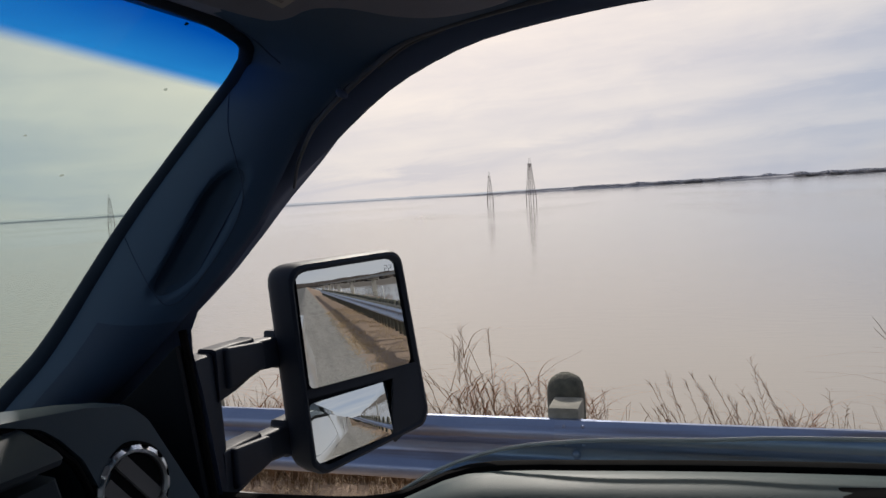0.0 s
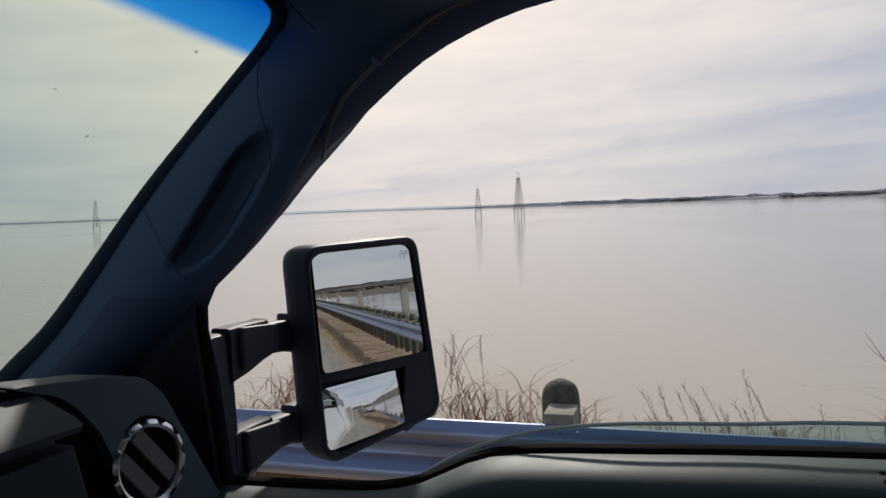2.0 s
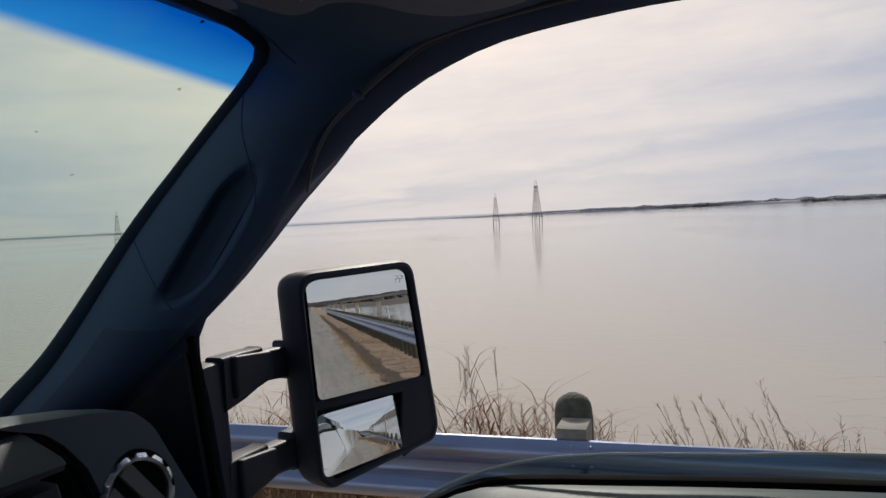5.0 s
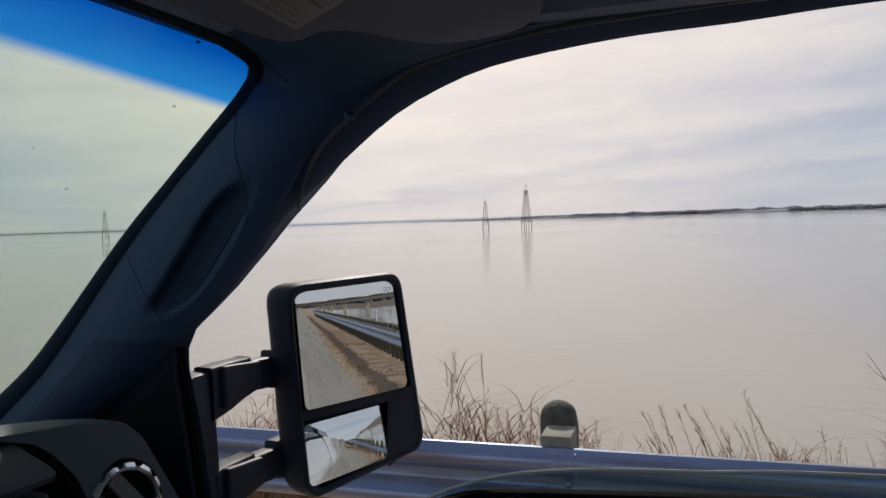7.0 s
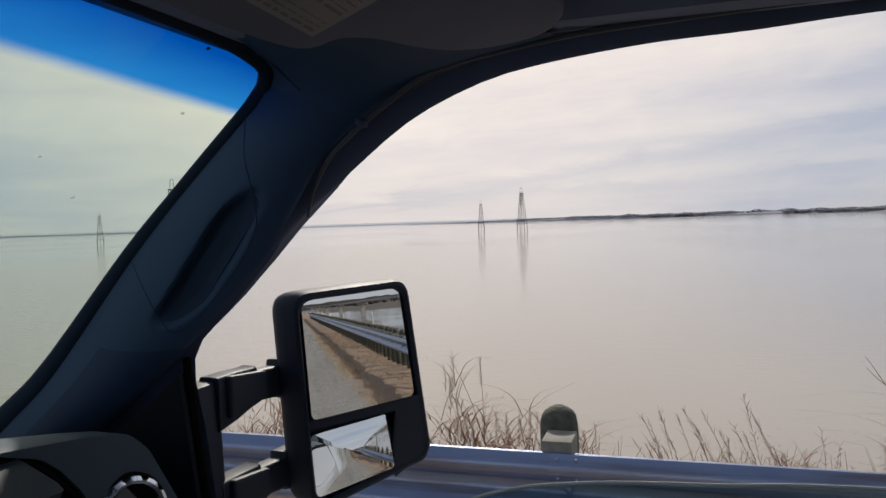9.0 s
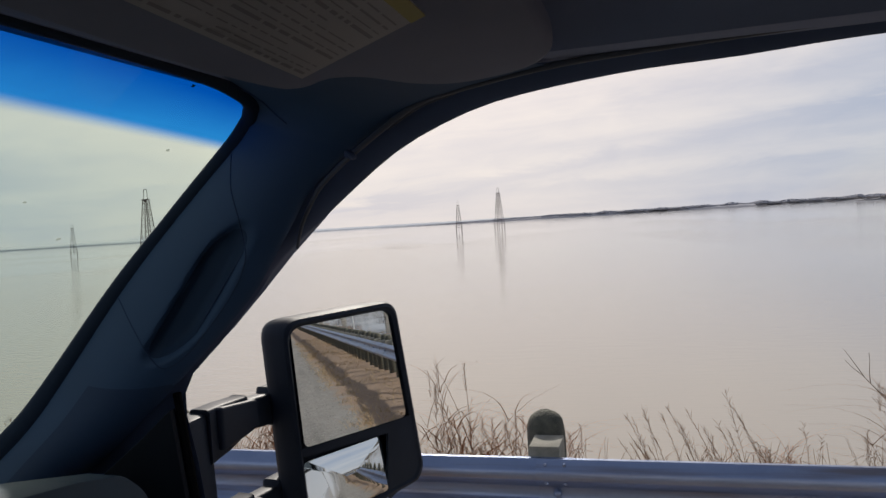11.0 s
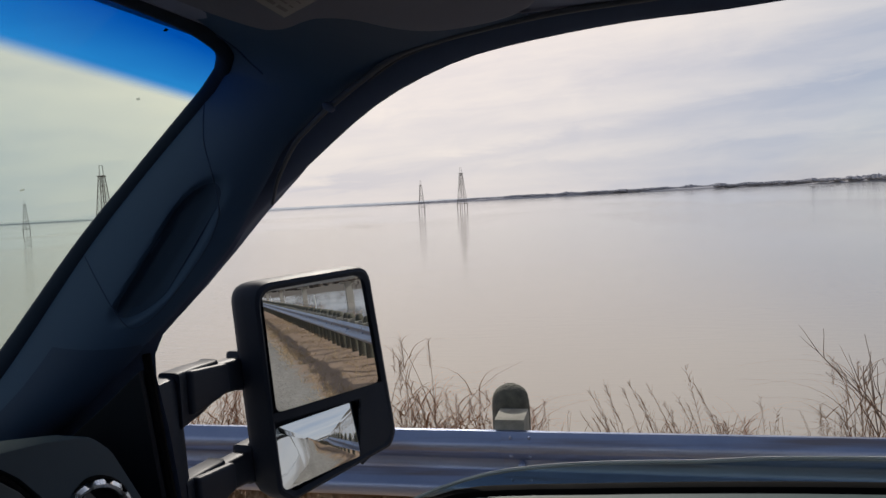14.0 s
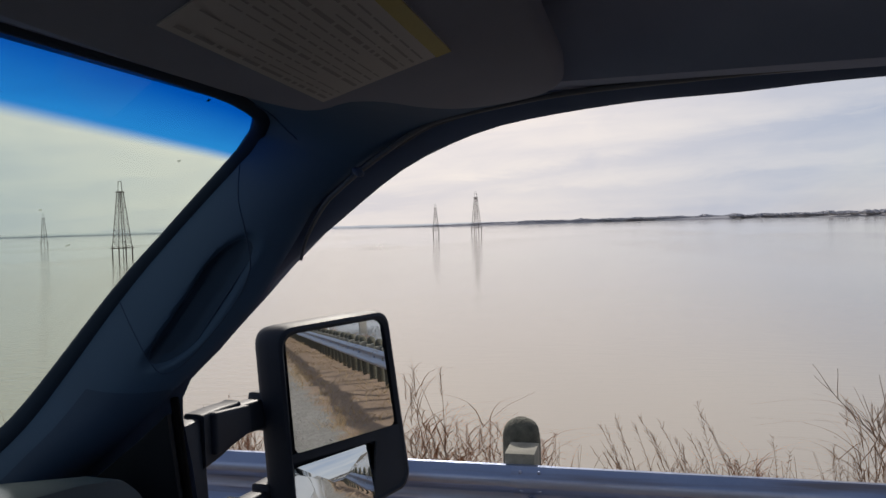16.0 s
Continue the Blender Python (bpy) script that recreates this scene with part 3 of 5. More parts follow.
# windscreen edge along the pillar, round the corner, then along the header
EDGE_A = spline([(-1.068, 1.115, 1.338), (-0.929, 1.105, 1.447), (-0.835, 1.097, 1.521), (-0.676, 1.081, 1.682), (-0.577, 1.072, 1.77), (-0.486, 1.064, 1.849), (-0.457, 1.056, 1.877)], 26)
EDGE_B = spline([(-0.457, 1.056, 1.877), (-0.441, 1.031, 1.891), (-0.433, 0.983, 1.898), (-0.426, 0.888, 1.901), (-0.425, 0.621, 1.902)], 46)
# seam between pillar trim and door frame
SEAM_XZ_A = [(-0.748, 1.434), (-0.658, 1.498), (-0.578, 1.557), (-0.514, 1.607), (-0.444, 1.667), (-0.414, 1.703), (-0.383, 1.744), (-0.356, 1.781), (-0.31, 1.817)]
SEAM_XZ_B = [(-0.31, 1.817), (-0.26, 1.852), (-0.196, 1.871), (-0.10, 1.887)]
SEAM_A = spline([wp(x, z, -0.034) for x, z in SEAM_XZ_A], 26)
SEAM_B = spline([wp(x, z, -0.034) for x, z in SEAM_XZ_B], 46)
EDGE_A = [e + (m - e).normalized() * 0.009 for e, m in zip(EDGE_A, SEAM_A)]
EDGE_B = [e + (m - e).normalized() * 0.009 for e, m in zip(EDGE_B, SEAM_B)]
SEAM_A = [m + (e - m).normalized() * (0.014 + 0.007 * max(0.0, math.sin(math.pi * (k - 4) / 21))) for k, (e, m) in enumerate(zip(EDGE_A, SEAM_A))]
SEAM_B = [m + (e - m).normalized() * 0.014 * max(0.0, 1 - k / 26) ** 2 for k, (e, m) in enumerate(zip(EDGE_B, SEAM_B))]
EDGE, SEAM = EDGE_A + EDGE_B[1:], SEAM_A + SEAM_B[1:]
INWARD = Vector((0.55, -0.82, -0.12)).normalized()


def hollow_depth(s, t):
    """How deep the grab pocket is sunk into the pillar trim."""
    a, b = Vector((0.345 * 3.45, 0.675)), Vector((0.462 * 3.45, 0.605))
    p = Vector((s * 3.45, t))
    f = max(0.0, min(1.0, (p - a).dot(b - a) / (b - a).length_squared))
    d = (p - a.lerp(b, f)).length
    k = max(0.0, min(1.0, (0.190 - d) / 0.125))
    return 0.022 * k * k * (3 - 2 * k)


def pillar_point(s, t, rise=0.0, sunk=False):
    """The pillar trim's face: s along it (0 to 1), t from the windscreen (0) to the door (1)."""
    f = s * 40
    f = f if f <= 25 else 25 + (f - 25) * 3
    i = min(int(f), len(EDGE) - 2)
    f -= i
    e, m = EDGE[i].lerp(EDGE[i + 1], f), SEAM[i].lerp(SEAM[i + 1], f)
    high = max(0.0, min(1.0, (s - 0.5) / 0.3))
    bulge = (0.034 - 0.022 * high) * math.sin(math.pi * t) ** 0.8 if 0 < t < 1 else 0.0
    return e.lerp(m, t) + INWARD * (bulge + rise - (hollow_depth(s, t) if sunk else 0.0))


def build_pillar():
    rings = []
    n = 220
    for k in range(n + 1):
        s = k / n
        front = [pillar_point(s, j / 48, 0.0, True) for j in range(49)]
        back = [pillar_point(s, j, -0.04 + 0.037 * max(0.0, (s - 0.8) / 0.2)) for j in (1, 0)]
        rings.append(front + back)
    trim = part("pillar_trim", loft(rings), M_TRIM, truck, "dark blue-grey plastic pillar trim with a grab hollow")
    low = [[pillar_point((0.270 - 0.030 * j / 10) * i / 8, 0.36 - 0.05 * i / 8 + (0.64 + 0.05 * i / 8) * j / 10, 0.0022 if i < 8 else 0.0005) for j in range(11)] for i in range(9)]
    part("lower_cover", loft(low, closed=False), M_COVER, trim, "black lower pillar cover")
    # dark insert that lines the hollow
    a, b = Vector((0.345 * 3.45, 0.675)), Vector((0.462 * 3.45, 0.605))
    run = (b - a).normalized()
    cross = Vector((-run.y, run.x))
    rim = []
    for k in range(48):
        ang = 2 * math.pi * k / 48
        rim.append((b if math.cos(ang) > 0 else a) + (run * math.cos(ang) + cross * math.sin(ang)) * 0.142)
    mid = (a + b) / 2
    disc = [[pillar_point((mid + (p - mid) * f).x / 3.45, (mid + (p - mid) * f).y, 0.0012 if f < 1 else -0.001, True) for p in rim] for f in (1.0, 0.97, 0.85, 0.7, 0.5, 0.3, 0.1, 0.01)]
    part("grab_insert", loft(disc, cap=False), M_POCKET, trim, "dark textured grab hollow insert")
    # panel joint round the hollow
    line = [(0.60, 0.02), (0.55, 0.30), (0.515, 0.53), (0.475, 0.74), (0.444, 0.815), (0.388, 0.855), (0.331, 0.87), (0.298, 0.86), (0.286, 0.77), (0.315, 0.585), (0.35, 0.383), (0.388, 0.133), (0.40, 0.03)]
    part("trim_joint", tube([pillar_point(p.x, p.y, 0.0) for p in spline([(s, t, 0) for s, t in line], 60)], 0.0008, 6), M_COVER, trim)
    part("header_seam", tube([pillar_point(p.x, p.y, 0.0) for p in spline([(0.70, 0.105, 0), (0.675, 0.15, 0), (0.65, 0.233, 0), (0.635, 0.383, 0)], 24)], 0.0013, 6), M_COVER, trim)
    run = spline([p + (q - p).normalized() * (0.011 + 0.010 * max(0, 1 - k / 20)) for k, (p, q) in enumerate(zip(EDGE, SEAM))], 121)
    part("windscreen_seal", tube(run, [0.0112 + 0.010 * max(0, 1 - k / 60) for k in range(121)], 10), M_SEAL, truck)
    clip = bmesh.new()
    bmesh.ops.create_uvsphere(clip, u_segments=14, v_segments=8, radius=0.5, matrix=Matrix.Translation(wp(-0.316, 1.818, -0.043)) @ Matrix.Rotation(0.6, 4, "Y") @ Matrix.Diagonal((0.015, 0.014, 0.009, 1)))
    part("trim_clip", clip, M_FRAME, trim)


def build_windscreen():
    bm = bmesh.new()
    rows, cols = 10, 16
    V = []
    for i in range(rows + 1):
        f = i / rows
        x, z = -1.12 + 0.72 * f, 1.2937 + 0.6298 * f
        w = 1.19 - 0.09 * f
        V.append([bm.verts.new((x, w * (2 * j / cols - 1), z)) for j in range(cols + 1)])
    for a, b in zip(V, V[1:]):
        for j in range(cols):
            bm.faces.new((a[j], a[j + 1], b[j + 1], b[j]))
    ob = part("windscreen", bm, M_WIND, truck, "greenish tinted windscreen with a blue sun strip")
    ob.visible_shadow = False
    rnd = random.Random(3)
    marks = [(-0.437, 0.945, 0.0017), (-0.50, 0.985, 0.0016), (-0.56, 0.85, 0.0010), (-0.53, 0.66, 0.0010), (-0.60, 0.93, 0.0014), (-0.66, 0.80, 0.0016), (-0.55, 0.70, 0.0012)]
    for x, y, r in marks:
        sp = bmesh.new()
        bmesh.ops.create_circle(sp, cap_ends=True, segments=11, radius=r * 1.3)
        for v in sp.verts:
            v.co *= 1 + rnd.uniform(-0.35, 0.35)
            v.co = Vector((v.co.x * 0.7, v.co.y * 1.5, v.co.x * 0.7 * 0.875 - 0.001))
        z = (0.998 + 0.384 * x) / 0.439
        bmesh.ops.translate(sp, verts=sp.verts, vec=(x, y, z))
        part("bug_splat", sp, M_RUBBER if r == 0.0017 else M_SMUDGE, ob)


OPEN_XZ = [(-0.601, 1.297), (-0.601, 1.434), (-0.601, 1.544), (-0.538, 1.608), (-0.47, 1.673), (-0.439, 1.706), (-0.357, 1.767), (-0.279, 1.820), (-0.209, 1.850), (-0.144, 1.866), (-0.028, 1.878), (0.078, 1.881), (0.264, 1.887), (0.849, 1.883)]
OUT_XZ = [(-0.95, 1.297), (-0.93, 1.4), (-0.72, 1.505), (-0.574, 1.604), (-0.502, 1.678), (-0.45, 1.727), (-0.39, 1.795), (-0.325, 1.849), (-0.269, 1.879), (-0.198, 1.897), (-0.078, 1.908), (0.05, 1.916), (0.264, 1.924), (0.849, 1.922)]
SILL_XZ = [(-0.748, 1.296), (-0.601, 1.298), (-0.482, 1.302), (-0.386, 1.308), (-0.322, 1.324), (-0.271, 1.35), (-0.224, 1.366), (-0.172, 1.372), (-0.109, 1.376), (0.2, 1.39), (0.849, 1.4)]
GLASS_XZ = [(-0.333, 1.322), (-0.282, 1.353), (-0.232, 1.375), (-0.178, 1.391), (-0.12, 1.4), (-0.056, 1.406), (0.051, 1.411), (0.2, 1.419), (0.849, 1.429)]


def build_door():
    n = 60
    a = spline([(x, 0, z) for x, z in OPEN_XZ], n)
    b = spline([(x, 0, z) for x, z in OUT_XZ], n)
    rings = []
    for p, q in zip(a, b):
        m1, m2 = p.lerp(q, 0.12), p.lerp(q, 0.55)
        rings.append([wp(m2.x, m2.z, 0.02), wp(p.x, p.z, -0.002), wp(m1.x, m1.z, -0.008), wp(m2.x, m2.z, -0.020), wp(q.x, q.z, -0.030), wp(q.x, q.z, 0.045), wp(m2.x, m2.z, 0.045)])
    frame_ob = part("door_frame", loft(rings), M_FRAME, truck, "black upper door frame")
    lip = [(-0.412, 1.724, -0.010), (-0.401, 1.744, -0.018), (-0.390, 1.759, -0.024), (-0.366, 1.787, -0.032), (-0.345, 1.803, -0.036), (-0.319, 1.821, -0.038), (-0.278, 1.846, -0.039), (-0.240, 1.866, -0.039), (-0.198, 1.876, -0.038), (-0.10, 1.889, -0.036), (0.0, 1.894, -0.036), (0.2, 1.899, -0.036), (0.5, 1.898, -0.036), (0.8, 1.898, -0.036)]
    run = spline([wp(x + 0.002, z - 0.003, o) for x, z, o in lip], 110)
    part("weatherstrip", tube(run, [0.0018 + 0.0014 * min(1.0, k / 14) for k in range(110)], 10), M_LIP, frame_ob, "grey rubber seal lip")
    outer = spline([wp(x + 0.004, z - 0.005, -0.034) for x, z, o in lip[6:9]], 30)
    part("outer_lip", tube(outer, [0.0006 + 0.0010 * math.sin(math.pi * k / 29) for k in range(30)], 8), M_LIP, frame_ob)
    sail = plate([wp(x, z, -0.034) for x, z in ((-0.606, 1.30), (-0.606, 1.528), (-0.665, 1.482), (-0.745, 1.424), (-0.80, 1.36), (-0.80, 1.30))], wp(0, 0, 0.014) - wp(0, 0), 0.005)
    corner_ob = part("mirror_sail", sail, M_SAIL, truck, "near-black triangular mirror sail panel")
    part("sail_bead", tube([wp(-0.603, 1.30 + 0.245 * i / 8, -0.018) for i in range(9)], 0.0055, 8), M_RUBBER, corner_ob)
    sill = spline([(x, 0, z) for x, z in SILL_XZ], 50)
    strip = []
    for p in sill:
        strip.append([wp(p.x, p.z + dz, dy) for dy, dz in ((0.018, -0.012), (0.018, 0.0), (0.007, 0.0045), (0.001, 0.0055), (-0.006, 0.003), (-0.010, -0.004), (-0.010, -0.012))])
    part("belt_strip", loft(strip), M_RUBBER, truck, "black rubber window belt strip")
    pad = []
    for p in sill:
        pad.append([wp(p.x, p.z + dz, dy) for dy, dz in ((-0.008, -0.006), (-0.014, -0.0015), (-0.030, -0.0025), (-0.052, -0.006), (-0.070, -0.013), (-0.082, -0.024), (-0.088, -0.038), (-0.086, -0.052), (-0.008, -0.052))])
    panel = part("door_panel", loft(pad), M_DOORPAD, truck, "grey grained vinyl door pad over a dark lower panel")
    low = [[wp(p.x, p.z + dz, dy) for dy, dz in ((-0.012, -0.0525), (-0.080, -0.0525), (-0.084, -0.06), (-0.09, -0.20), (-0.115, -0.5), (-0.012, -0.5))] for p in sill]
    part("lower_panel", loft(low), M_DASHDARK, panel, "dark lower door panel")
    sw = plate([wp(0.187 + x, 1.386 + z, -0.052 + y) for x, y, z in ((-0.02, 0.010, 0.0), (0.05, 0.010, 0.004), (0.05, -0.014, -0.004), (-0.02, -0.014, -0.008))], (0, 0, -0.02), 0.004)
    part("lock_switch", sw, M_RUBBER, panel, "black lock switch")
    part("pad_joint", tube([wp(-0.215 + 0.17 * i / 8, 1.3632 + 0.010 * i / 8 - 0.020 * (i / 8) ** 1.6, -0.016 - 0.056 * (i / 8)) for i in range(9)], 0.0013, 6), M_DASHDARK, panel)
    top = spline([(x, 0, z) for x, z in GLASS_XZ], 40)
    bm = bmesh.new()
    rows = []
    for p in top:
        rows.append([bm.verts.new(wp(p.x, z, o)) for z, o in ((p.z, 0.010), (1.25, 0.010))])
    for u, v in zip(rows, rows[1:]):
        bm.faces.new((u[0], v[0], v[1], u[1]))
    glass = part("window_glass", bm, M_SIDE, truck, "lowered greenish side window glass")
    glass.visible_shadow = False
    part("polished_edge", tube([wp(p.x, p.z + 0.001, 0.010) for p in top], 0.0026, 6), M_GLASSEDGE, glass, "pale polished glass edge")


M_SAIL = surf("black_sail_plastic", (0.005, 0.0075, 0.014), (0.009, 0.012, 0.020), 0.6, scale=14, fine=900, bump=0.1, dist=0.0005, spec=0.2)
M_GLASSEDGE = surf("polished_glass_edge", (0.46, 0.51, 0.51), (0.56, 0.6, 0.6), 0.2, scale=20, bump=0)

build_pillar()
build_windscreen()
build_door()


def build_roof_and_visor():
    bm = bmesh.new()
    xs = [-0.40 + 1.95 * (i / 44) ** 1.6 for i in range(45)]
    ys = [1.045, 1.025] + [1.0 - 0.03 * i for i in range(14)] + [0.5 - 0.1 * i for i in range(15)] + [-1.0]
    V = []
    for x in xs:
        row = []
        for y in ys:
            up = min(1, (x + 0.40) / 0.25)
            side = max(0.0, min(1, (1.0 - abs(y)) / 0.12))
            z = 1.892 + 0.06 * up ** 0.7 * side ** 0.6 + 0.02 * max(0.0, min(1, (1 - abs(y)) / 0.6)) * up
            row.append(bm.verts.new((x, y, z)))
        V.append(row)
    for a, b in zip(V, V[1:]):
        for i in range(len(ys) - 1):
            bm.faces.new((a[i], a[i + 1], b[i + 1], b[i]))
    part("headliner", bm, M_LINER, truck, "dark cloth headliner")
    part("header_trim", box(-0.398, -0.37, -0.95, 0.93, 1.891, 1.905, 0.004), M_LINER, truck)

    def vz(x, y):
        return 1.862 + 0.12 * (x + 0.36) - 0.039 * (y - 0.6)

    curve = [(-0.322, 0.70, 0), (-0.314, 0.80, 0), (-0.300, 0.868, 0), (-0.280, 0.878, 0), (-0.258, 0.872, 0), (-0.236, 0.893, 0), (-0.216, 0.940, 0), (-0.192, 0.974, 0), (-0.160, 0.991, 0), (-0.118, 0.991, 0), (-0.090, 0.967, 0), (-0.079, 0.92, 0), (-0.079, 0.80, 0)]
    out = [Vector((-0.335, 0.30))] + [p.xy for p in spline(curve, 64)] + [Vector((-0.079, 0.30))]
    visor = part("sun_visor", plate([(p.x, p.y, vz(p.x, p.y)) for p in out], (0, 0, 0.022), 0.008, 3), M_VISOR, truck, "folded-up dark cloth sun visor")
    o = Vector((-0.27, 0.845))
    u, v = Vector((0.0, -0.225)), Vector((0.126, -0.066))

    def lab(a, b, drop):
        q = o + u * a + v * b
        return Vector((q.x, q.y, vz(q.x, q.y) - drop))

    part("warning_label", plate([lab(a, b, 0.0012) for a, b in ((0, 0), (1, 0), (1, 1), (0, 1))], (0, 0, 0.001)), M_LABEL, visor, "pale printed warning label", False)
    part("label_border", plate([lab(a, b, 0.0018) for a, b in ((0, 0.90), (1, 0.90), (1, 1), (0, 1))], (0, 0, 0.0005)), M_LABELY, visor, "yellow label border", False)
    rnd = random.Random(8)
    for i in range(13):
        c0 = 0.05 + 0.064 * i
        thick, at, stop = (0.030 if i in (0, 4, 9) else rnd.uniform(0.011, 0.018)), 0.04 if i not in (3, 8) else 0.3, rnd.choice((0.95, 0.92, 0.8, 0.55))
        line = bmesh.new()
        while at < stop:
            step = rnd.uniform(0.02, 0.16)
            q = [lab(x, y, 0.0018) for x, y in ((at, c0), (min(at + step, 0.96), c0), (min(at + step, 0.96), c0 + thick), (at, c0 + thick))]
            line.faces.new([line.verts.new(p) for p in q][::-1])
            at += step + 0.018
        part("print_line", line, M_INK, visor, "", False)


def build_dash():
    # main body: a slanting upper lid over a recessed lower face
    prof = [(-1.08, 1.33), (-0.95, 1.43), (-0.84, 1.468), (-0.765, 1.480), (-0.752, 1.476), (-0.748, 1.470), (-0.74, 1.478), (-0.66, 1.490), (-0.625, 1.486), (-0.622, 1.46), (-0.63, 1.437), (-0.65, 1.428), (-0.655, 1.30), (-0.64, 1.05), (-1.08, 1.0)]
    rings = [[(x, y, z) for x, z in prof] for y in (-1.02, -0.5, 0, 0.4, 0.7, 0.905)]
    dash = part("dashboard", loft(rings), M_DASH, truck, "grey grained vinyl dashboard")
    lid = [(-0.614, 1.496), (-0.602, 1.493), (-0.556, 1.473), (-0.549, 1.467), (-0.552, 1.461), (-0.588, 1.458), (-0.588, 1.446), (-0.566, 1.444), (-0.572, 1.30), (-0.575, 1.10), (-0.64, 1.10)]
    rings = [[(x - g, y + (0.3 * max(0.0, 1.457 - z) if y > 0.8 else 0.0), z + dz * max(0.0, (z - 1.44) / 0.056)) for x, z in lid] for y, g, dz in ((0.20, 0.006, 0.017), (0.206, 0.0, 0.017), (0.5, 0.0, 0.016), (0.70, 0.0, 0.011), (0.846, 0.0, 0.002), (0.853, 0.006, 0.0))]
    part("glove_box_lid", loft(rings), M_LID, dash, "grey vinyl glove box lid with a slanting top")
    # end pod: a facetted surround that carries the round vent
    shape = [(0.800, 1.512), (0.868, 1.489), (0.892, 1.470), (0.922, 1.437), (0.965, 1.345), (1.02, 1.20), (1.19, 1.20), (1.136, 1.287), (1.030, 1.452), (1.000, 1.478), (0.93, 1.494)]
    k = rounded(shape, [0.05, 0.05, 0.04, 0.05, 0.08, 0.03, 0.03, 0.05, 0.07, 0.07, 0.07], 9)
    c2 = sum(k, Vector((0, 0))) / len(k)
    rings = []
    for x, grow, lift in ((-0.600, -0.05, 0.0), (-0.604, 0.0, 0.0), (-0.64, 0.0, 0.001), (-0.74, 0.0, -0.012), (-0.90, -0.02, -0.05), (-1.05, -0.05, -0.13)):
        rings.append([(x, c2.x + (p.x - c2.x) * (1 + grow * 0.6) - 0.05 * max(0, p.x - 1.05) * (x < -0.63), c2.y + (p.y - c2.y) * (1 + grow * 0.35) + lift) for p in k])
    pod = part("vent_pod", loft(rings), M_DASH, truck, "grey dashboard end with a round vent")
    part("dash_groove", tube([(-0.606, y - 0.006, z - 0.003) for y, z in shape[:5]] + [(-0.606, 1.01, 1.20)], 0.0045, 8), M_RUBBER, dash)
    c, r = Vector((-0.600, 0.986, 1.382)), 0.049
    ax = Vector((0.97, -0.20, 0.10)).normalized()
    e1 = Vector((0, 0, 1)).cross(ax).normalized()
    e2 = ax.cross(e1)

    def ringpts(rad, h, m=48):
        return [c + ax * h + (e1 * math.cos(2 * math.pi * k / m) + e2 * math.sin(2 * math.pi * k / m)) * rad for k in range(m)]

    part("vent_collar", loft([ringpts(r * 1.10, -0.004), ringpts(r * 1.09, 0.006), ringpts(r * 1.02, 0.010), ringpts(r * 0.98, 0.006)], cap=False), M_RUBBER, pod)
    # chrome ring with a notched outer edge
    bm = bmesh.new()
    m = 96
    rows = []
    for rad, h in ((0.80, 0.005), (0.83, 0.0125), (0.90, 0.0145), (1.0, 0.012), (1.01, 0.002)):
        row = []
        for q in range(m):
            cut = 0.925 if (rad > 0.95 and q % 8 in (0, 1, 2)) else rad
            a = 2 * math.pi * q / m
            row.append(bm.verts.new(c + ax * h + (e1 * math.cos(a) + e2 * math.sin(a)) * r * cut))
        rows.append(row)
    for u, v in zip(rows, rows[1:]):
        for q in range(m):
            bm.faces.new((u[q], u[(q + 1) % m], v[(q + 1) % m], v[q]))
    part("vent_ring", bm, M_CHROME, pod, "notched chrome vent ring")
    part("vent_bowl", loft([ringpts(r * 0.84, 0.008), ringpts(r * 0.76, 0.005), ringpts(r * 0.70, -0.001), ringpts(r * 0.2, -0.002)]), M_RUBBER, pod, "black vent bowl")
    d, tt = (e1 * 0.80 + e2 * 0.6), (-e1 * 0.6 + e2 * 0.80)
    for off, half, w in ((-0.019, 0.033, 0.020), (0.012, 0.037, 0.021)):
        q = c + ax * 0.007 + d * off
        bm = bmesh.new()
        bar(bm, q - tt * half, q + tt * half, w, 0.005, ax + d * 0.12)
        bmesh.ops.bevel(bm, geom=bm.edges[:], offset=0.0012, segments=2, affect="EDGES")
        part("vent_slat", bm, M_SLAT, pod, "grey vent slat")
    part("lower_trim", box(-1.04, -0.64, 0.94, 1.13, 0.75, 1.22, 0.01), M_DASHDARK, truck)


build_roof_and_visor()
build_dash()


# ---- side mirror ----
FACE_O, FACE_U, FACE_N = Vector((-0.498, 1.41, 0)), Vector((0.492, 0.871, 0)), Vector((0.871, -0.492, 0))


def face(u, z, off=0.0):
    """A point on the mirror's face: u metres across it, at height z, off metres towards the cab."""
    return FACE_O + FACE_U * u + FACE_N * off + Vector((0, 0, z))


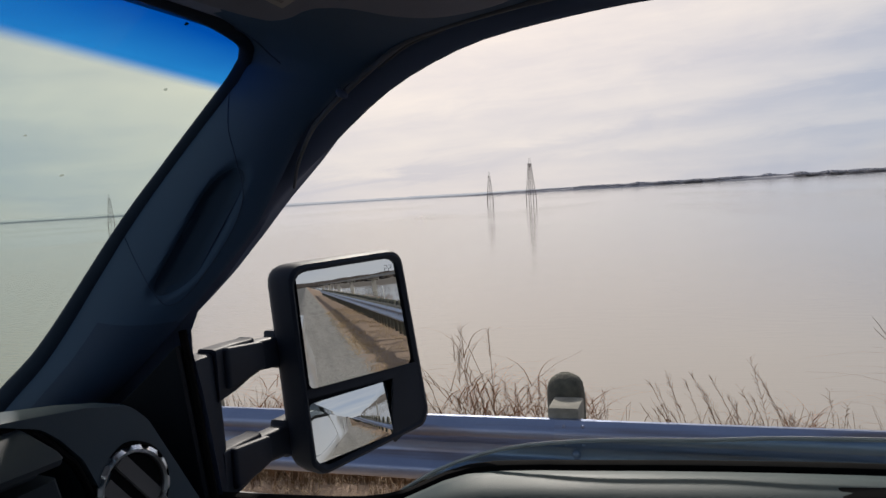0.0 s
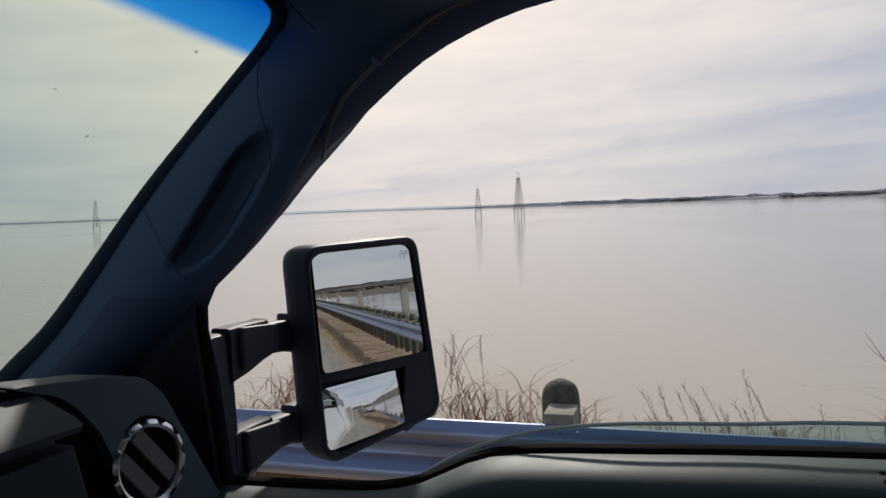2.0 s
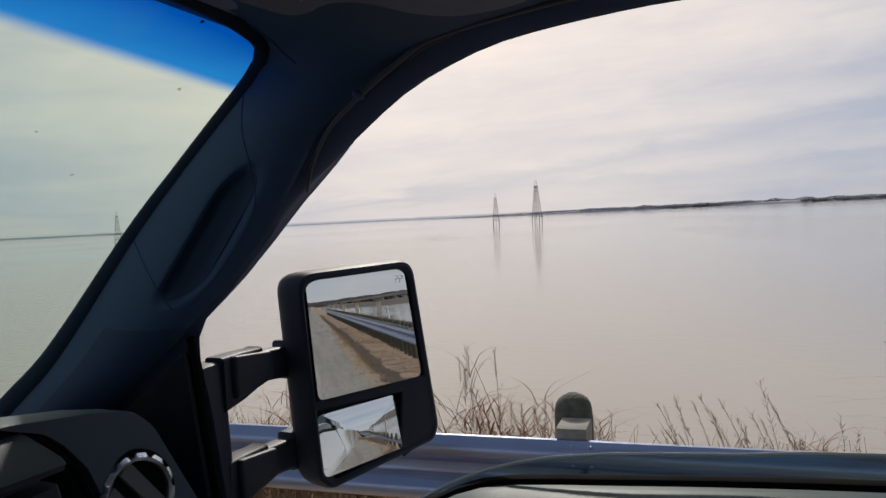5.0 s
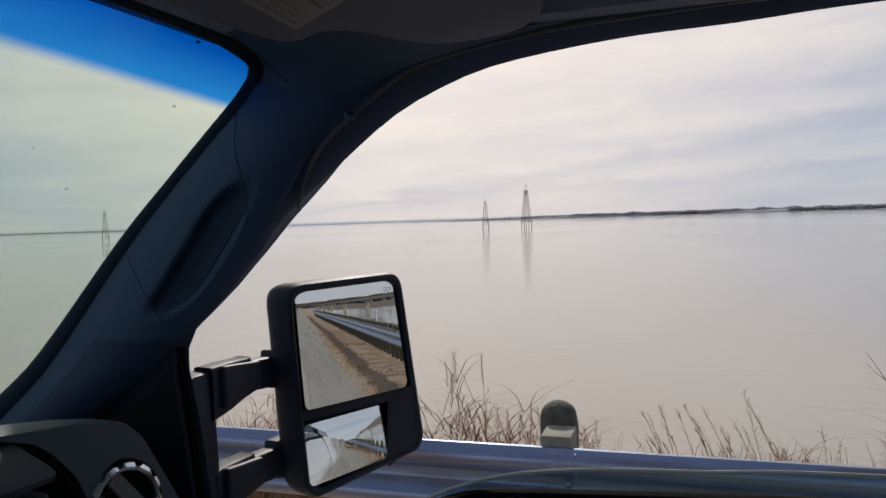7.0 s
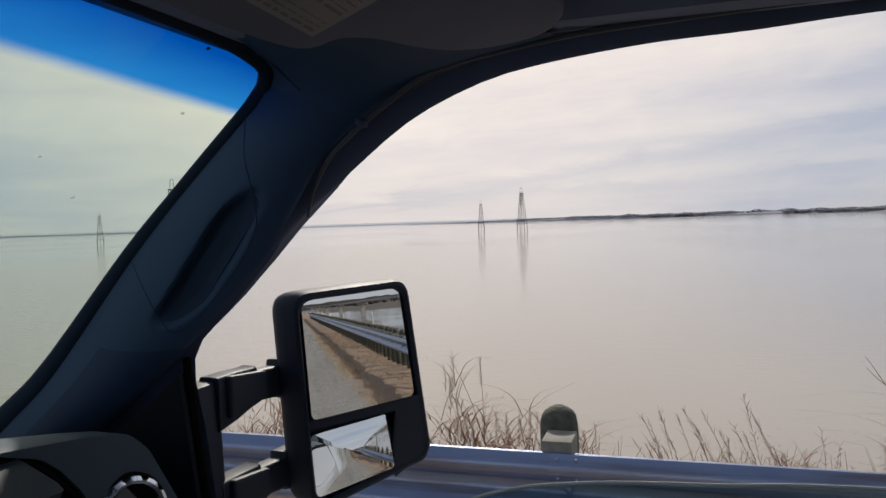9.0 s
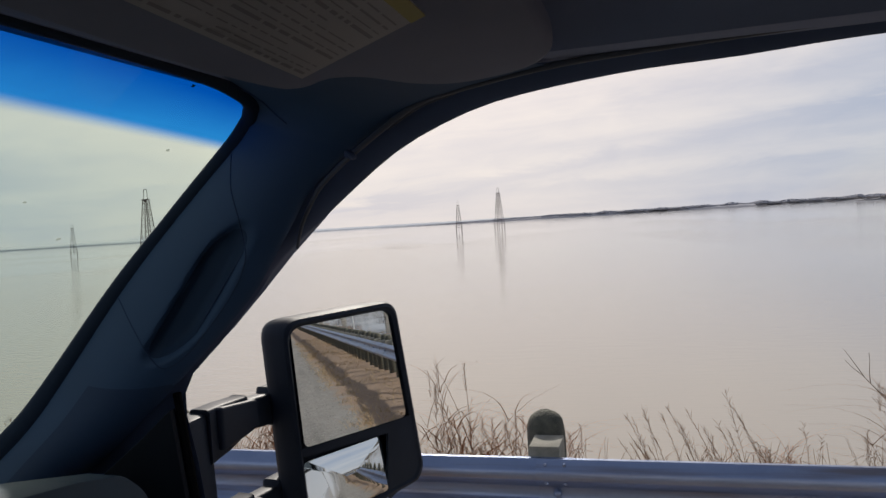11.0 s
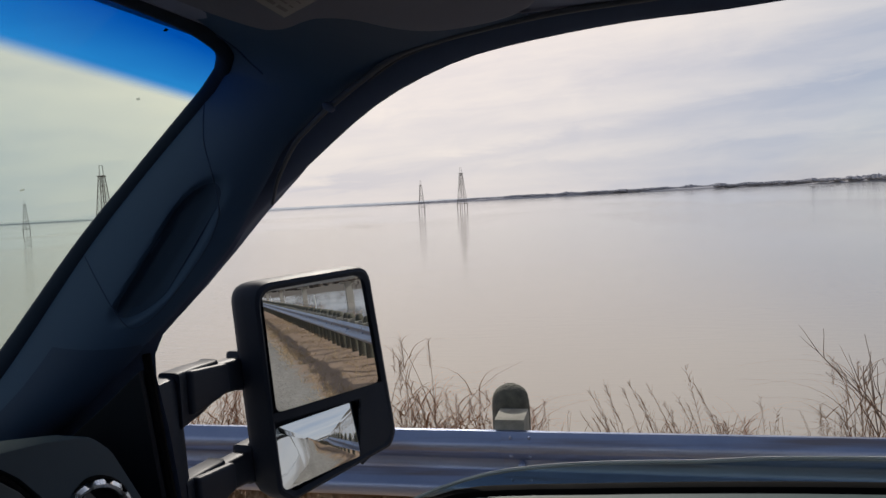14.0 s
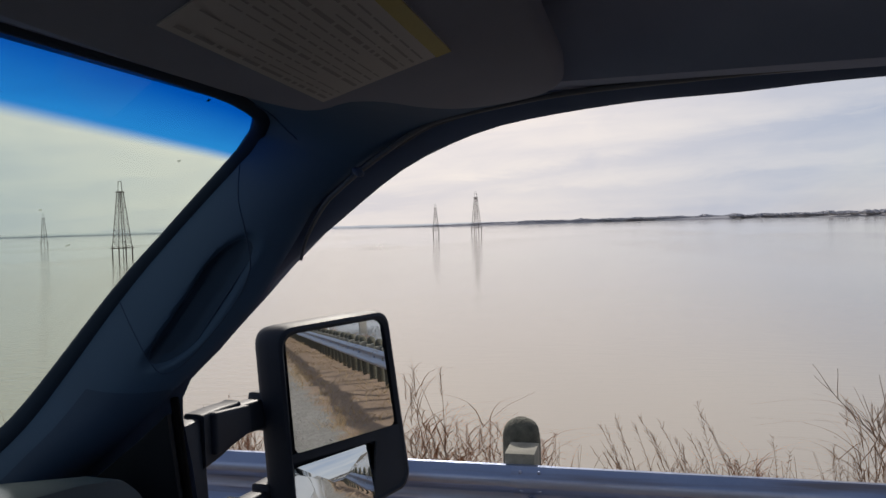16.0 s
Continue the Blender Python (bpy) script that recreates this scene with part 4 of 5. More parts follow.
def mirror_glass(corners, r, normal, bulge=0.0, lift=0.006):
    """A glass pane over the outline, square to normal, domed by a radius where bulge is set."""
    pts = rounded(corners, r, 5)
    cu = sum(p.x for p in pts) / len(pts)
    cz = sum(p.y for p in pts) / len(pts)
    n = Vector(normal).normalized()
    c = face(cu, cz, lift)
    bm = bmesh.new()
    rings = []
    for k in range(9):
        f = 1 - k / 9
        ring = []
        for p in pts:
            q = face(cu + (p.x - cu) * f, cz + (p.y - cz) * f, lift)
            q -= FACE_N * ((q - c).dot(n) / FACE_N.dot(n))
            if bulge:
                d2 = ((p.x - cu) * f) ** 2 + ((p.y - cz) * f) ** 2
                q -= n * (d2 / (2 * bulge))
            ring.append(bm.verts.new(q))
        rings.append(ring)
    m = len(pts)
    for a, b in zip(rings, rings[1:]):
        for i in range(m):
            bm.faces.new((a[i], a[(i + 1) % m], b[(i + 1) % m], b[i]))
    bm.faces.new(rings[-1])
    bmesh.ops.recalc_face_normals(bm, faces=bm.faces)
    return bm


def build_mirror():
    rim = [(-0.128, 1.610), (0.098, 1.616), (0.140, 1.322), (0.128, 1.300), (-0.085, 1.270), (-0.108, 1.29)]
    rad = [0.03, 0.03, 0.03, 0.02, 0.02, 0.02]
    base = rounded(rim, rad, 5)
    cu, cz = 0.0, 1.45

    def ring(grow, off, shift=0.0):
        return [face(cu + (p.x - cu) * (1 + grow) + shift, cz + (p.y - cz) * (1 + grow * 0.8), off) for p in base]

    rings = [ring(-0.12, -0.012), ring(-0.105, 0.008), ring(-0.06, 0.013), ring(-0.02, 0.010), ring(0.0, 0.0), ring(-0.002, -0.014, -0.003), ring(-0.006, -0.030, -0.006), ring(-0.035, -0.050, -0.004), ring(-0.11, -0.072, 0.006), ring(-0.28, -0.088, 0.012), ring(-0.6, -0.096, 0.01)]
    head = part("side_mirror", loft(rings), M_MIRPLASTIC, truck, "black towing mirror with a flat and a convex glass")
    mid = plate([face(u, z, 0.004) for u, z in ((-0.11, 1.413), (0.122, 1.416), (0.125, 1.385), (0.134, 1.32), (0.06, 1.287), (0.055, 1.297), (0.064, 1.397), (-0.11, 1.399))], FACE_N * 0.006, 0.002)
    part("divider", mid, M_MIRPLASTIC, head)
    flat = [(-0.106, 1.607), (0.083, 1.600), (0.101, 1.418), (-0.101, 1.414)]
    part("mirror_glass", mirror_glass(flat, 0.011, (0.862, -0.5035, 0.0612), 0.0, 0.008), M_MIRROR, head, "flat silvered mirror glass")
    convex = [(-0.096, 1.388), (0.066, 1.393), (0.057, 1.305), (-0.097, 1.294)]
    part("convex_glass", mirror_glass(convex, 0.009, (0.861, -0.483, 0.147), 0.6, 0.010), M_MIRROR, head, "convex wide-angle mirror glass")
    icon = bmesh.new()
    for a, b in (((0.069, 1.590), (0.0745, 1.590)), ((0.0745, 1.590), (0.0745, 1.5855)), ((0.0745, 1.5855), (0.069, 1.5855)), ((0.069, 1.5855), (0.069, 1.579))):
        bar(icon, face(*a, 0.010), face(*b, 0.010), 0.0007)
    part("heater_mark", icon, M_RUBBER, head)
    # twin telescoping arms from the door to the head
    for name, z0, z1 in (("upper_arm", 1.482, 1.472), ("lower_arm", 1.332, 1.328)):
        a, b = Vector((-0.635, 1.20, z0)), Vector((-0.60, 1.36, z1))
        d = (b - a)
        side = Vector((0.99, -0.13, 0))
        rings = []
        for f, w, h, lift in ((0.0, 0.036, 0.078, -0.020), (0.22, 0.036, 0.070, -0.012), (0.44, 0.035, 0.056, -0.003), (0.47, 0.033, 0.054, 0.0), (0.485, 0.030, 0.046, -0.004), (0.80, 0.030, 0.048, -0.003), (0.82, 0.034, 0.060, 0.0), (1.0, 0.034, 0.064, 0.0)):
            c = a + d * f + Vector((0, 0, lift))
            sec = rounded([(-w / 2, h / 2), (w / 2, h / 2), (w / 2, -h / 2), (-w / 2, -h / 2)], 0.007, 3)
            rings.append([c + side * p.x + Vector((0, 0, p.y)) for p in sec])
        part(name, loft(rings), M_ARM, head)
        c = a + d * 0.48 + side * 0.006
        part("arm_cover", plate([c + d.normalized() * i + Vector((0, 0, j)) for i, j in ((-0.066, 0.020), (-0.012, 0.020), (0.008, 0.020), (0.010, -0.020), (-0.02, -0.030), (-0.066, -0.042))], side * 0.021, 0.0055, 3), M_ARM, head)
    part("arm_base", plate([Vector((-0.66, 1.21, z)) + Vector((dx, 0, 0)) for dx, z in ((-0.02, 1.495), (0.036, 1.495), (0.044, 1.27), (-0.02, 1.27))], (0, -0.05, 0), 0.008), M_ARM, head)


build_mirror()


# ---- truck body outside and the closed rest of the cab ----
def build_body():
    def side(y_of, x0, x1, zs, name, label):
        rings = []
        for x in (x0, x0 + 0.03, (x0 + x1) / 2, x1 - 0.03, x1):
            inset = 0.005 if x in (x0, x1) else 0
            rings.append([(x, y_of(z) - inset, z) for z in zs] + [(x, 0.98, zs[-1]), (x, 0.98, zs[0])])
        part(name, loft(rings), M_PAINT, truck, label)

    def skin(z):
        return 1.315 - 0.62 * max(0, z - 1.10) ** 1.3 - 0.10 * max(0, 0.85 - z) ** 1.5 + 0.008 * math.exp(-((z - 1.06) / 0.03) ** 2)

    zs = [0.45, 0.52, 0.62, 0.75, 0.85, 0.94, 1.0, 1.03, 1.06, 1.09, 1.12, 1.17, 1.22, 1.27]
    side(skin, -0.70, 0.60, zs, "front_door_skin", "silver-white painted door")
    side(skin, 0.61, 1.58, zs + [1.33, 1.39], "rear_door_skin", "silver-white painted door")
    side(lambda z: skin(min(z, 1.2)) + 0.004, 1.59, 3.75, zs + [1.34, 1.38], "bed_side", "silver-white painted cargo bed side")
    part("door_belt", loft([[(x, y, min(z, top)) for y, z in ((1.15, 1.262), (1.247, 1.262), (1.232, 1.30), (1.205, 1.345), (1.180, 1.385), (1.15, 1.385))] for x, top in ((-0.60, 1.272), (-0.40, 1.285), (-0.27, 1.325), (-0.18, 1.360), (0.10, 1.378), (0.60, 1.385))]), M_PAINT, truck)
    part("door_handle", plate([(0.35, 1.305, 1.14), (0.53, 1.305, 1.14), (0.53, 1.315, 1.10), (0.35, 1.315, 1.10)], (0, 0.03, 0), 0.01), M_MIRPLASTIC, truck, "black door handle")
    part("rear_side_glass", plate([wp(0.78, 1.40, 0.02), wp(1.40, 1.40, 0.02), wp(1.36, 1.84, 0.02), wp(0.78, 1.85, 0.02)], (0, 0.006, 0), 0.002), M_DARKGLASS, truck, "dark rear door glass")
    for x0, x1, coat in ((0.60, 0.78, M_DARKGLASS), (1.40, 1.60, M_PAINT)):
        part("cab_pillar", plate([wp(x0, 1.28, -0.01), wp(x1, 1.28, -0.01), wp(x1, 1.93, -0.01), wp(x0, 1.93, -0.01)], (0, 0.045, 0), 0.012), coat, truck)
    part("roof_panel", box(-0.42, 1.62, -1.02, 1.02, 1.985, 2.01, 0.01), M_PAINT, truck)
    for y0, y1 in ((0.985, 1.05), (-1.05, -0.985)):
        part("roof_rail", box(-0.30, 1.60, y0, y1, 1.93, 2.0, 0.012), M_PAINT, truck)
    part("header_panel", plate([(-0.44, -1.0, 1.895), (-0.44, 1.0, 1.895), (-0.36, 1.0, 2.0), (-0.36, -1.0, 2.0)], (0.03, 0, 0.01)), M_PAINT, truck)
    part("cab_floor", box(-1.05, 1.6, -1.12, 1.12, 0.66, 0.72), M_PLAIN, truck)
    part("cab_back", box(1.56, 1.60, -1.08, 1.08, 0.7, 1.42), M_PLAIN, truck)
    part("rear_glass", box(1.565, 1.575, -1.0, 1.0, 1.42, 1.95), M_REARGLASS, truck)
    part("driver_door", box(-1.02, 1.6, -1.17, -1.08, 0.6, 1.38, 0.02), M_PAINT, truck)
    part("driver_pillar", tube([(p.x, -p.y - 0.02, p.z) for p in EDGE_A], 0.045, 8), M_TRIM, truck)
    part("hood", loft([[(x, y, z) for y, z in ((-1.08, 0.75), (-1.06, h - 0.06), (-0.7, h), (0, h + 0.02), (0.7, h), (1.06, h - 0.06), (1.08, 0.75))] for x, h in ((-1.04, 1.31), (-1.6, 1.27), (-2.3, 1.21), (-2.42, 1.1))]), M_PAINT, truck, "silver-white hood")
    part("bed_floor", box(1.64, 3.75, -1.05, 1.0, 0.85, 0.9), M_PAINT, truck)
    part("tailgate", box(3.72, 3.78, -1.05, 1.05, 0.7, 1.38, 0.015), M_PAINT, truck)
    part("bed_side", box(1.62, 3.75, -1.18, -1.05, 0.55, 1.38, 0.02), M_PAINT, truck)
    part("chassis", box(-2.2, 3.5, -0.5, 0.5, 0.42, 0.62), M_RUBBER, truck)
    for x in (-1.75, 2.55):
        for y in (-1.0, 1.0):
            bm = bmesh.new()
            bmesh.ops.create_cone(bm, cap_ends=True, segments=36, radius1=0.40, radius2=0.40, depth=0.27, matrix=Matrix.Translation((x, y * 0.98, 0.40)) @ Matrix.Rotation(math.pi / 2, 4, "X"))
            bmesh.ops.bevel(bm, geom=[e for e in bm.edges if e.calc_face_angle(0) > 1], offset=0.04, segments=3, affect="EDGES")
            wheel = part("wheel", bm, M_RUBBER, truck, "black tyre")
            bm = bmesh.new()
            bmesh.ops.create_cone(bm, cap_ends=True, segments=28, radius1=0.23, radius2=0.20, depth=0.29, matrix=Matrix.Translation((x, y * 0.98, 0.40)) @ Matrix.Rotation(math.pi / 2, 4, "X"))
            part("rim", bm, M_GALV, wheel, "steel rim")


build_body()


# ---- guardrail ----
POST_X, SPACING = -0.585, 1.905


def w_profile():
    """The W-beam's section: (towards the road, height) from the top lip to the bottom lip."""
    return [(0.016, 0.305), (0.020, 0.3105), (0.036, 0.3105), (0.041, 0.306), (0.075, 0.276), (0.083, 0.264), (0.083, 0.240), (0.075, 0.228), (0.010, 0.186), (0.004, 0.176), (0.004, 0.136), (0.010, 0.126), (0.075, 0.084), (0.083, 0.072), (0.083, 0.048), (0.075, 0.036), (0.038, 0.008), (0.030, 0.004), (0.024, 0.012)]


def build_guardrail():
    rail = thing("guardrail", (POST_X, RAIL_Y, 0.02), "galvanised W-beam guardrail on round-topped wooden posts", "guardrail")
    z0 = RAIL_TOP - 0.311
    prof = w_profile()
    L = SPACING * 2
    # one panel, shared by all
    bm = bmesh.new()
    ends = []
    for x in (0, 0.02, L * 0.25, L * 0.5, L * 0.75, L - 0.02, L + 0.16):
        ring = [(x, -d, z0 + h) for d, h in prof] + [(x, -d + 0.004, z0 + h) for d, h in reversed(prof)]
        ends.append([bm.verts.new(p) for p in ring])
    n = len(ends[0])
    for a, b in zip(ends, ends[1:]):
        for i in range(n):
            j = (i + 1) % n
            bm.faces.new((a[i], a[j], b[j], b[i]))
    bmesh.ops.recalc_face_normals(bm, faces=bm.faces)
    first = part("rail_panel", bm, M_GALV, rail, "weathered galvanised steel beam")
    bolts = bmesh.new()
    for dx in (0.04, 0.12):
        for d, h in ((0.058, 0.291), (0.047, 0.209), (0.047, 0.104), (0.058, 0.021)):
            bmesh.ops.create_uvsphere(bolts, u_segments=8, v_segments=5, radius=0.009, matrix=Matrix.Translation((dx, -d, z0 + h)))
    for k in (0.08, SPACING):
        bmesh.ops.create_uvsphere(bolts, u_segments=10, v_segments=5, radius=0.019, matrix=Matrix.Translation((k, -0.014, z0 + 0.1555)))
    bolt0 = tagged(part("bolt_heads", bolts, M_GALV, first, "round steel splice bolts"), kind="stuff")
    i0, i1 = -8, 32
    first.location = (i0 * L, 0, 0)
    for i in range(i0 + 1, i1):
        p = shared("rail_panel", first.data, rail, pose(i * L, 0.0045 * (i % 2), 0))
        tagged(shared("bolt_heads", bolt0.data, p), kind="stuff")
    # post: round, domed top worn unevenly
    rings = []
    rnd = random.Random(4)
    for z, r in ((-0.25, 0.094), (0.2, 0.092), (0.55, 0.090), (0.72, 0.088), (0.752, 0.086), (0.782, 0.079), (0.804, 0.066), (0.818, 0.047), (0.825, 0.030), (0.828, 0.025), (0.824, 0.010)):
        rings.append([Vector((r * math.cos(a) * rnd.uniform(0.975, 1.02), 0.25 + r * math.sin(a) * rnd.uniform(0.975, 1.02), z)) for a in (2 * math.pi * k / 18 for k in range(18))])
    post = part("post", loft(rings), M_POST, rail, "weathered greenish round-topped wooden post")
    blk = plate([Vector((x, 0.004, z)) for x, z in ((-0.038, 0.36), (0.094, 0.36), (0.094, 0.732), (-0.038, 0.732))], (0, 0.165, 0.0), 0.006)
    for v in blk.verts:
        if v.co.z > 0.7:
            v.co.z += 0.03 * v.co.y
    block = part("spacer_block", blk, M_BLOCK, rail, "grey wooden spacer block")
    for i in range(i0 * 2, i1 * 2):
        if i == 0:
            continue
        rn = random.Random(i)
        m = pose(i * SPACING, rn.uniform(-0.01, 0.01), rn.uniform(-0.02, 0.012), rn.uniform(-1.5, 1.5), rn.uniform(-7, -3), 0)
        shared("post", post.data, rail, m)
        shared("spacer_block", block.data, rail, pose(*m.translation))
        # closer posts on the stretch that lies behind the truck
        if i > 2:
            m = pose((i + 0.5) * SPACING, rn.uniform(-0.01, 0.01), rn.uniform(-0.02, 0.012), rn.uniform(-1.5, 1.5), rn.uniform(-7, -3), 0)
            shared("post", post.data, rail, m)
            shared("spacer_block", block.data, rail, pose(*m.translation))


build_guardrail()


def build_delineators():
    first = None
    for k, x in enumerate((9.5, 27.0, 44.5, 62.0, 79.5, 97.0, 114.5)):
        m = pose(x, RAIL_Y + 0.62, -0.15, 0, 1.5, 0)
        if first is None:
            first = thing("delineator_post", (0, 0, 0), "white plastic road delineator post behind the guardrail", "road post", "delineator posts")
            bm = box(-0.055, 0.055, -0.012, 0.012, -0.2, 1.35, 0.008)
            part("blade", bm, M_WHITE, first)
            part("reflector", box(-0.035, 0.035, -0.017, -0.0125, 1.17, 1.29, 0.002), M_BOLT, first, "grey reflector")
            first.matrix_basis = m
        else:
            copy_thing(first, m)


build_delineators()

stake = thing("leaning_stake", (POST_X + SPACING * 2 - 0.12, RAIL_Y + 0.55, -0.1), "thin weathered white stake leaning beside a guardrail post", "stake")
part("stake_rod", tube([(0, 0, -0.1), (-0.04, 0.0, 0.7), (-0.09, 0.01, 1.32)], 0.018, 8), M_WHITE, stake)


# ---- plants ----
def blade(verts, faces, base, height, lean, az, width, droop, rnd, segs=5):
    """A curved tapering three-sided stem."""
    c, s = math.cos(az), math.sin(az)
    p = len(verts)
    for i in range(segs + 1):
        t = i / segs
        out = lean * height * t + droop * height * t ** 3
        z = height * (t - 0.45 * droop * t ** 3)
        w = width * (1 - 0.75 * t)
        x, y = base[0] + c * out, base[1] + s * out
        for k in range(3):
            a = 2.094 * k + az
            verts.append((x + w * math.cos(a), y + w * math.sin(a), base[2] + z))
    for i in range(segs):
        for k in range(3):
            q, r = p + i * 3 + k, p + i * 3 + (k + 1) % 3
            faces.append((q, r, r + 3, q + 3))
    return verts[-1]


def seed_head(verts, faces, tip, size, rnd):
    """A slim feathery head of short upright strands."""
    az = rnd.uniform(0, 6.28)
    for i in range(22):
        up = size * (i / 22 - 0.9)
        blade(verts, faces, (tip[0], tip[1], tip[2] + up), size * rnd.uniform(0.2, 0.36), rnd.uniform(0.15, 0.6), az + rnd.uniform(-1.2, 1.2) + 3.14 * (i % 2), 0.0016, 0.4, rnd, 2)


def mesh_of(name, verts, faces, material):
    me = bpy.data.meshes.new(name)
    me.from_pydata(verts, [], faces)
    me.materials.append(material)
    me.polygons.foreach_set("use_smooth", [True] * len(faces))
    return me


def grass_clump(seed, n, height, spread, material):
    """Fine upright blades, thick at the foot."""
    rnd = random.Random(seed)
    verts, faces = [], []
    for i in range(n):
        b = (rnd.gauss(0, spread), rnd.gauss(0, spread * 0.6), -0.05)
        h = height * (1 - 0.75 * rnd.random() ** 0.55)
        if i % 7 == 0:
            h = height * rnd.uniform(0.8, 1.05)
        blade(verts, faces, b, h, rnd.uniform(0.0, 0.28), rnd.uniform(0, 6.28), rnd.uniform(0.0026, 0.0044), rnd.choice((0.05, 0.1, 0.2, 0.7)), rnd)
    return mesh_of("stems", verts, faces, material)


def reed_clump(seed, n, height, spread, material):
    """Jointed stalks with long arching leaves and a wispy head."""
    rnd = random.Random(seed)
    verts, faces = [], []
    for i in range(n):
        b = (rnd.gauss(0, spread), rnd.gauss(0, spread * 0.6), -0.05)
        h = height * rnd.uniform(0.5, 1.0)
        az, lean, droop = rnd.gauss(3.1, 1.1), rnd.uniform(0.05, 0.30), rnd.choice((0.03, 0.1, 0.35))
        tip = blade(verts, faces, b, h, lean, az, rnd.uniform(0.0038, 0.0054), droop, rnd, 7)
        for k in range(rnd.randint(4, 8)):
            t = rnd.uniform(0.25, 0.92)
            out = lean * h * t + droop * h * t ** 3
            q = (b[0] + math.cos(az) * out, b[1] + math.sin(az) * out, b[2] + h * (t - 0.45 * droop * t ** 3))
            blade(verts, faces, q, rnd.uniform(0.18, 0.44), rnd.uniform(0.3, 0.9), rnd.uniform(0, 6.28), 0.0036, rnd.uniform(0.7, 1.7), rnd, 7)
        if rnd.random() < 0.7:
            seed_head(verts, faces, tip, rnd.uniform(0.12, 0.26), rnd)
    return mesh_of("stems", verts, faces, material)


def plume_clump(seed, n, height, spread, material):
    """Leaning bunch-grass stalks, each with a long feathery seed plume."""
    rnd = random.Random(seed)
    verts, faces = [], []
    for i in range(n):
        b = (rnd.gauss(0, spread), rnd.gauss(0, spread * 0.6), -0.05)
        h, az, lean = height * rnd.uniform(0.6, 1.0), rnd.gauss(3.1, 0.5), rnd.uniform(0.15, 0.42)
        blade(verts, faces, b, h, lean, az, rnd.uniform(0.0020, 0.0029), 0.06, rnd, 5)
        for k in range(34):
            t = rnd.uniform(0.55, 1.0)
            out = lean * h * t + 0.06 * h * t ** 3
            q = (b[0] + math.cos(az) * out, b[1] + math.sin(az) * out, b[2] + h * (t - 0.027 * t ** 3))
            blade(verts, faces, q, rnd.uniform(0.025, 0.06), rnd.uniform(0.2, 0.7), az + rnd.uniform(-1.6, 1.6), 0.0016, 0.3, rnd, 1)
        for k in range(3):
            t = rnd.uniform(0.1, 0.5)
            q = (b[0] + math.cos(az) * lean * h * t, b[1] + math.sin(az) * lean * h * t, b[2] + h * t)
            blade(verts, faces, q, rnd.uniform(0.14, 0.3), rnd.uniform(0.3, 0.8), rnd.uniform(0, 6.28), 0.0026, rnd.uniform(0.4, 1.2), rnd, 5)
    return mesh_of("stems", verts, faces, material)


def place_clumps():
    """Dry grass beyond the rail, thick here and thin there, as one meets it along the bank."""
    tall = [reed_clump(11 + i, 13, 1.30, 0.13, M_REED) for i in range(3)]
    mid = [reed_clump(31 + i, 22, 0.92, 0.17, M_RED) for i in range(3)]
    low = [grass_clump(51 + i, 150, 0.80, 0.19, M_GRASS) for i in range(4)]
    plume = [plume_clump(71 + i, 11, 0.95, 0.16, M_REED) for i in range(3)]
    fringe = [grass_clump(91 + i, 48, 0.68, 0.14, M_GRASS) for i in range(4)]
    rnd = random.Random(77)
    spots = [(-1.36, 5.00, tall, 0.95), (-1.12, 4.95, mid, 0.98), (-0.96, 4.85, plume, 0.86), (-0.80, 5.00, mid, 0.84), (-0.02, 5.00, plume, 0.92), (0.26, 5.15, plume, 0.98), (0.48, 4.95, plume, 0.82), (0.98, 4.90, low, 0.82), (0.62, 5.05, mid, 0.68), (-2.6, 4.95, mid, 1.0), (-3.2, 4.85, low, 0.95), (-1.75, 4.85, low, 0.85), (-2.15, 4.85, low, 0.9), (1.35, 5.05, tall, 0.9), (-1.5, 4.65, low, 0.74), (-2.9, 4.65, low, 0.8), (-1.25, 4.55, low, 0.68), (0.9, 4.55, low, 0.66), (-1.65, 4.55, low, 0.7), (-2.4, 4.55, low, 0.75), (1.5, 4.55, low, 0.8), (-0.62, 4.7, low, 0.70), (-0.38, 4.6, low, 0.62), (-0.16, 4.7, low, 0.66), (0.2, 4.6, low, 0.60)]
    spots += [(-4.2 + 0.17 * i + rnd.uniform(-0.06, 0.06), rnd.uniform(4.45, 5.0), fringe, rnd.uniform(0.82, 1.12)) for i in range(38)]
    for i in range(46):
        x = rnd.uniform(1.7, 50) if i > 14 else rnd.uniform(-16, -3.5)
        spots.append((x, rnd.uniform(4.5, 5.6), rnd.choice((tall, mid, low, plume, fringe)), rnd.uniform(0.75, 1.1)))
    names = {id(tall): ("reed_clump", "tall thin dry reeds with feathery heads beyond the guardrail", "reeds"), id(plume): ("plume_grass_clump", "leaning tan bunch grass with feathery seed plumes", "grass"), id(fringe): ("grass_clump", "sparse short dry grass behind the guardrail", "grass"), id(mid): ("reed_clump", "reddish-brown dead stalks with arching leaves on the bank", "reeds"), id(low): ("grass_clump", "low dry brown grass tuft behind the guardrail", "grass")}
    for x, y, kindlist, sc in spots:
        nm, label, cat = names[id(kindlist)]
        ob = new(nm, rnd.choice(kindlist))
        ob.matrix_basis = pose(x, y, bank(y), 0, 0, rnd.uniform(-45, 45)) @ Matrix.Diagonal((sc, sc, sc * 0.92, 1))
        tagged(ob, label, cat, "dry plants along the bank")


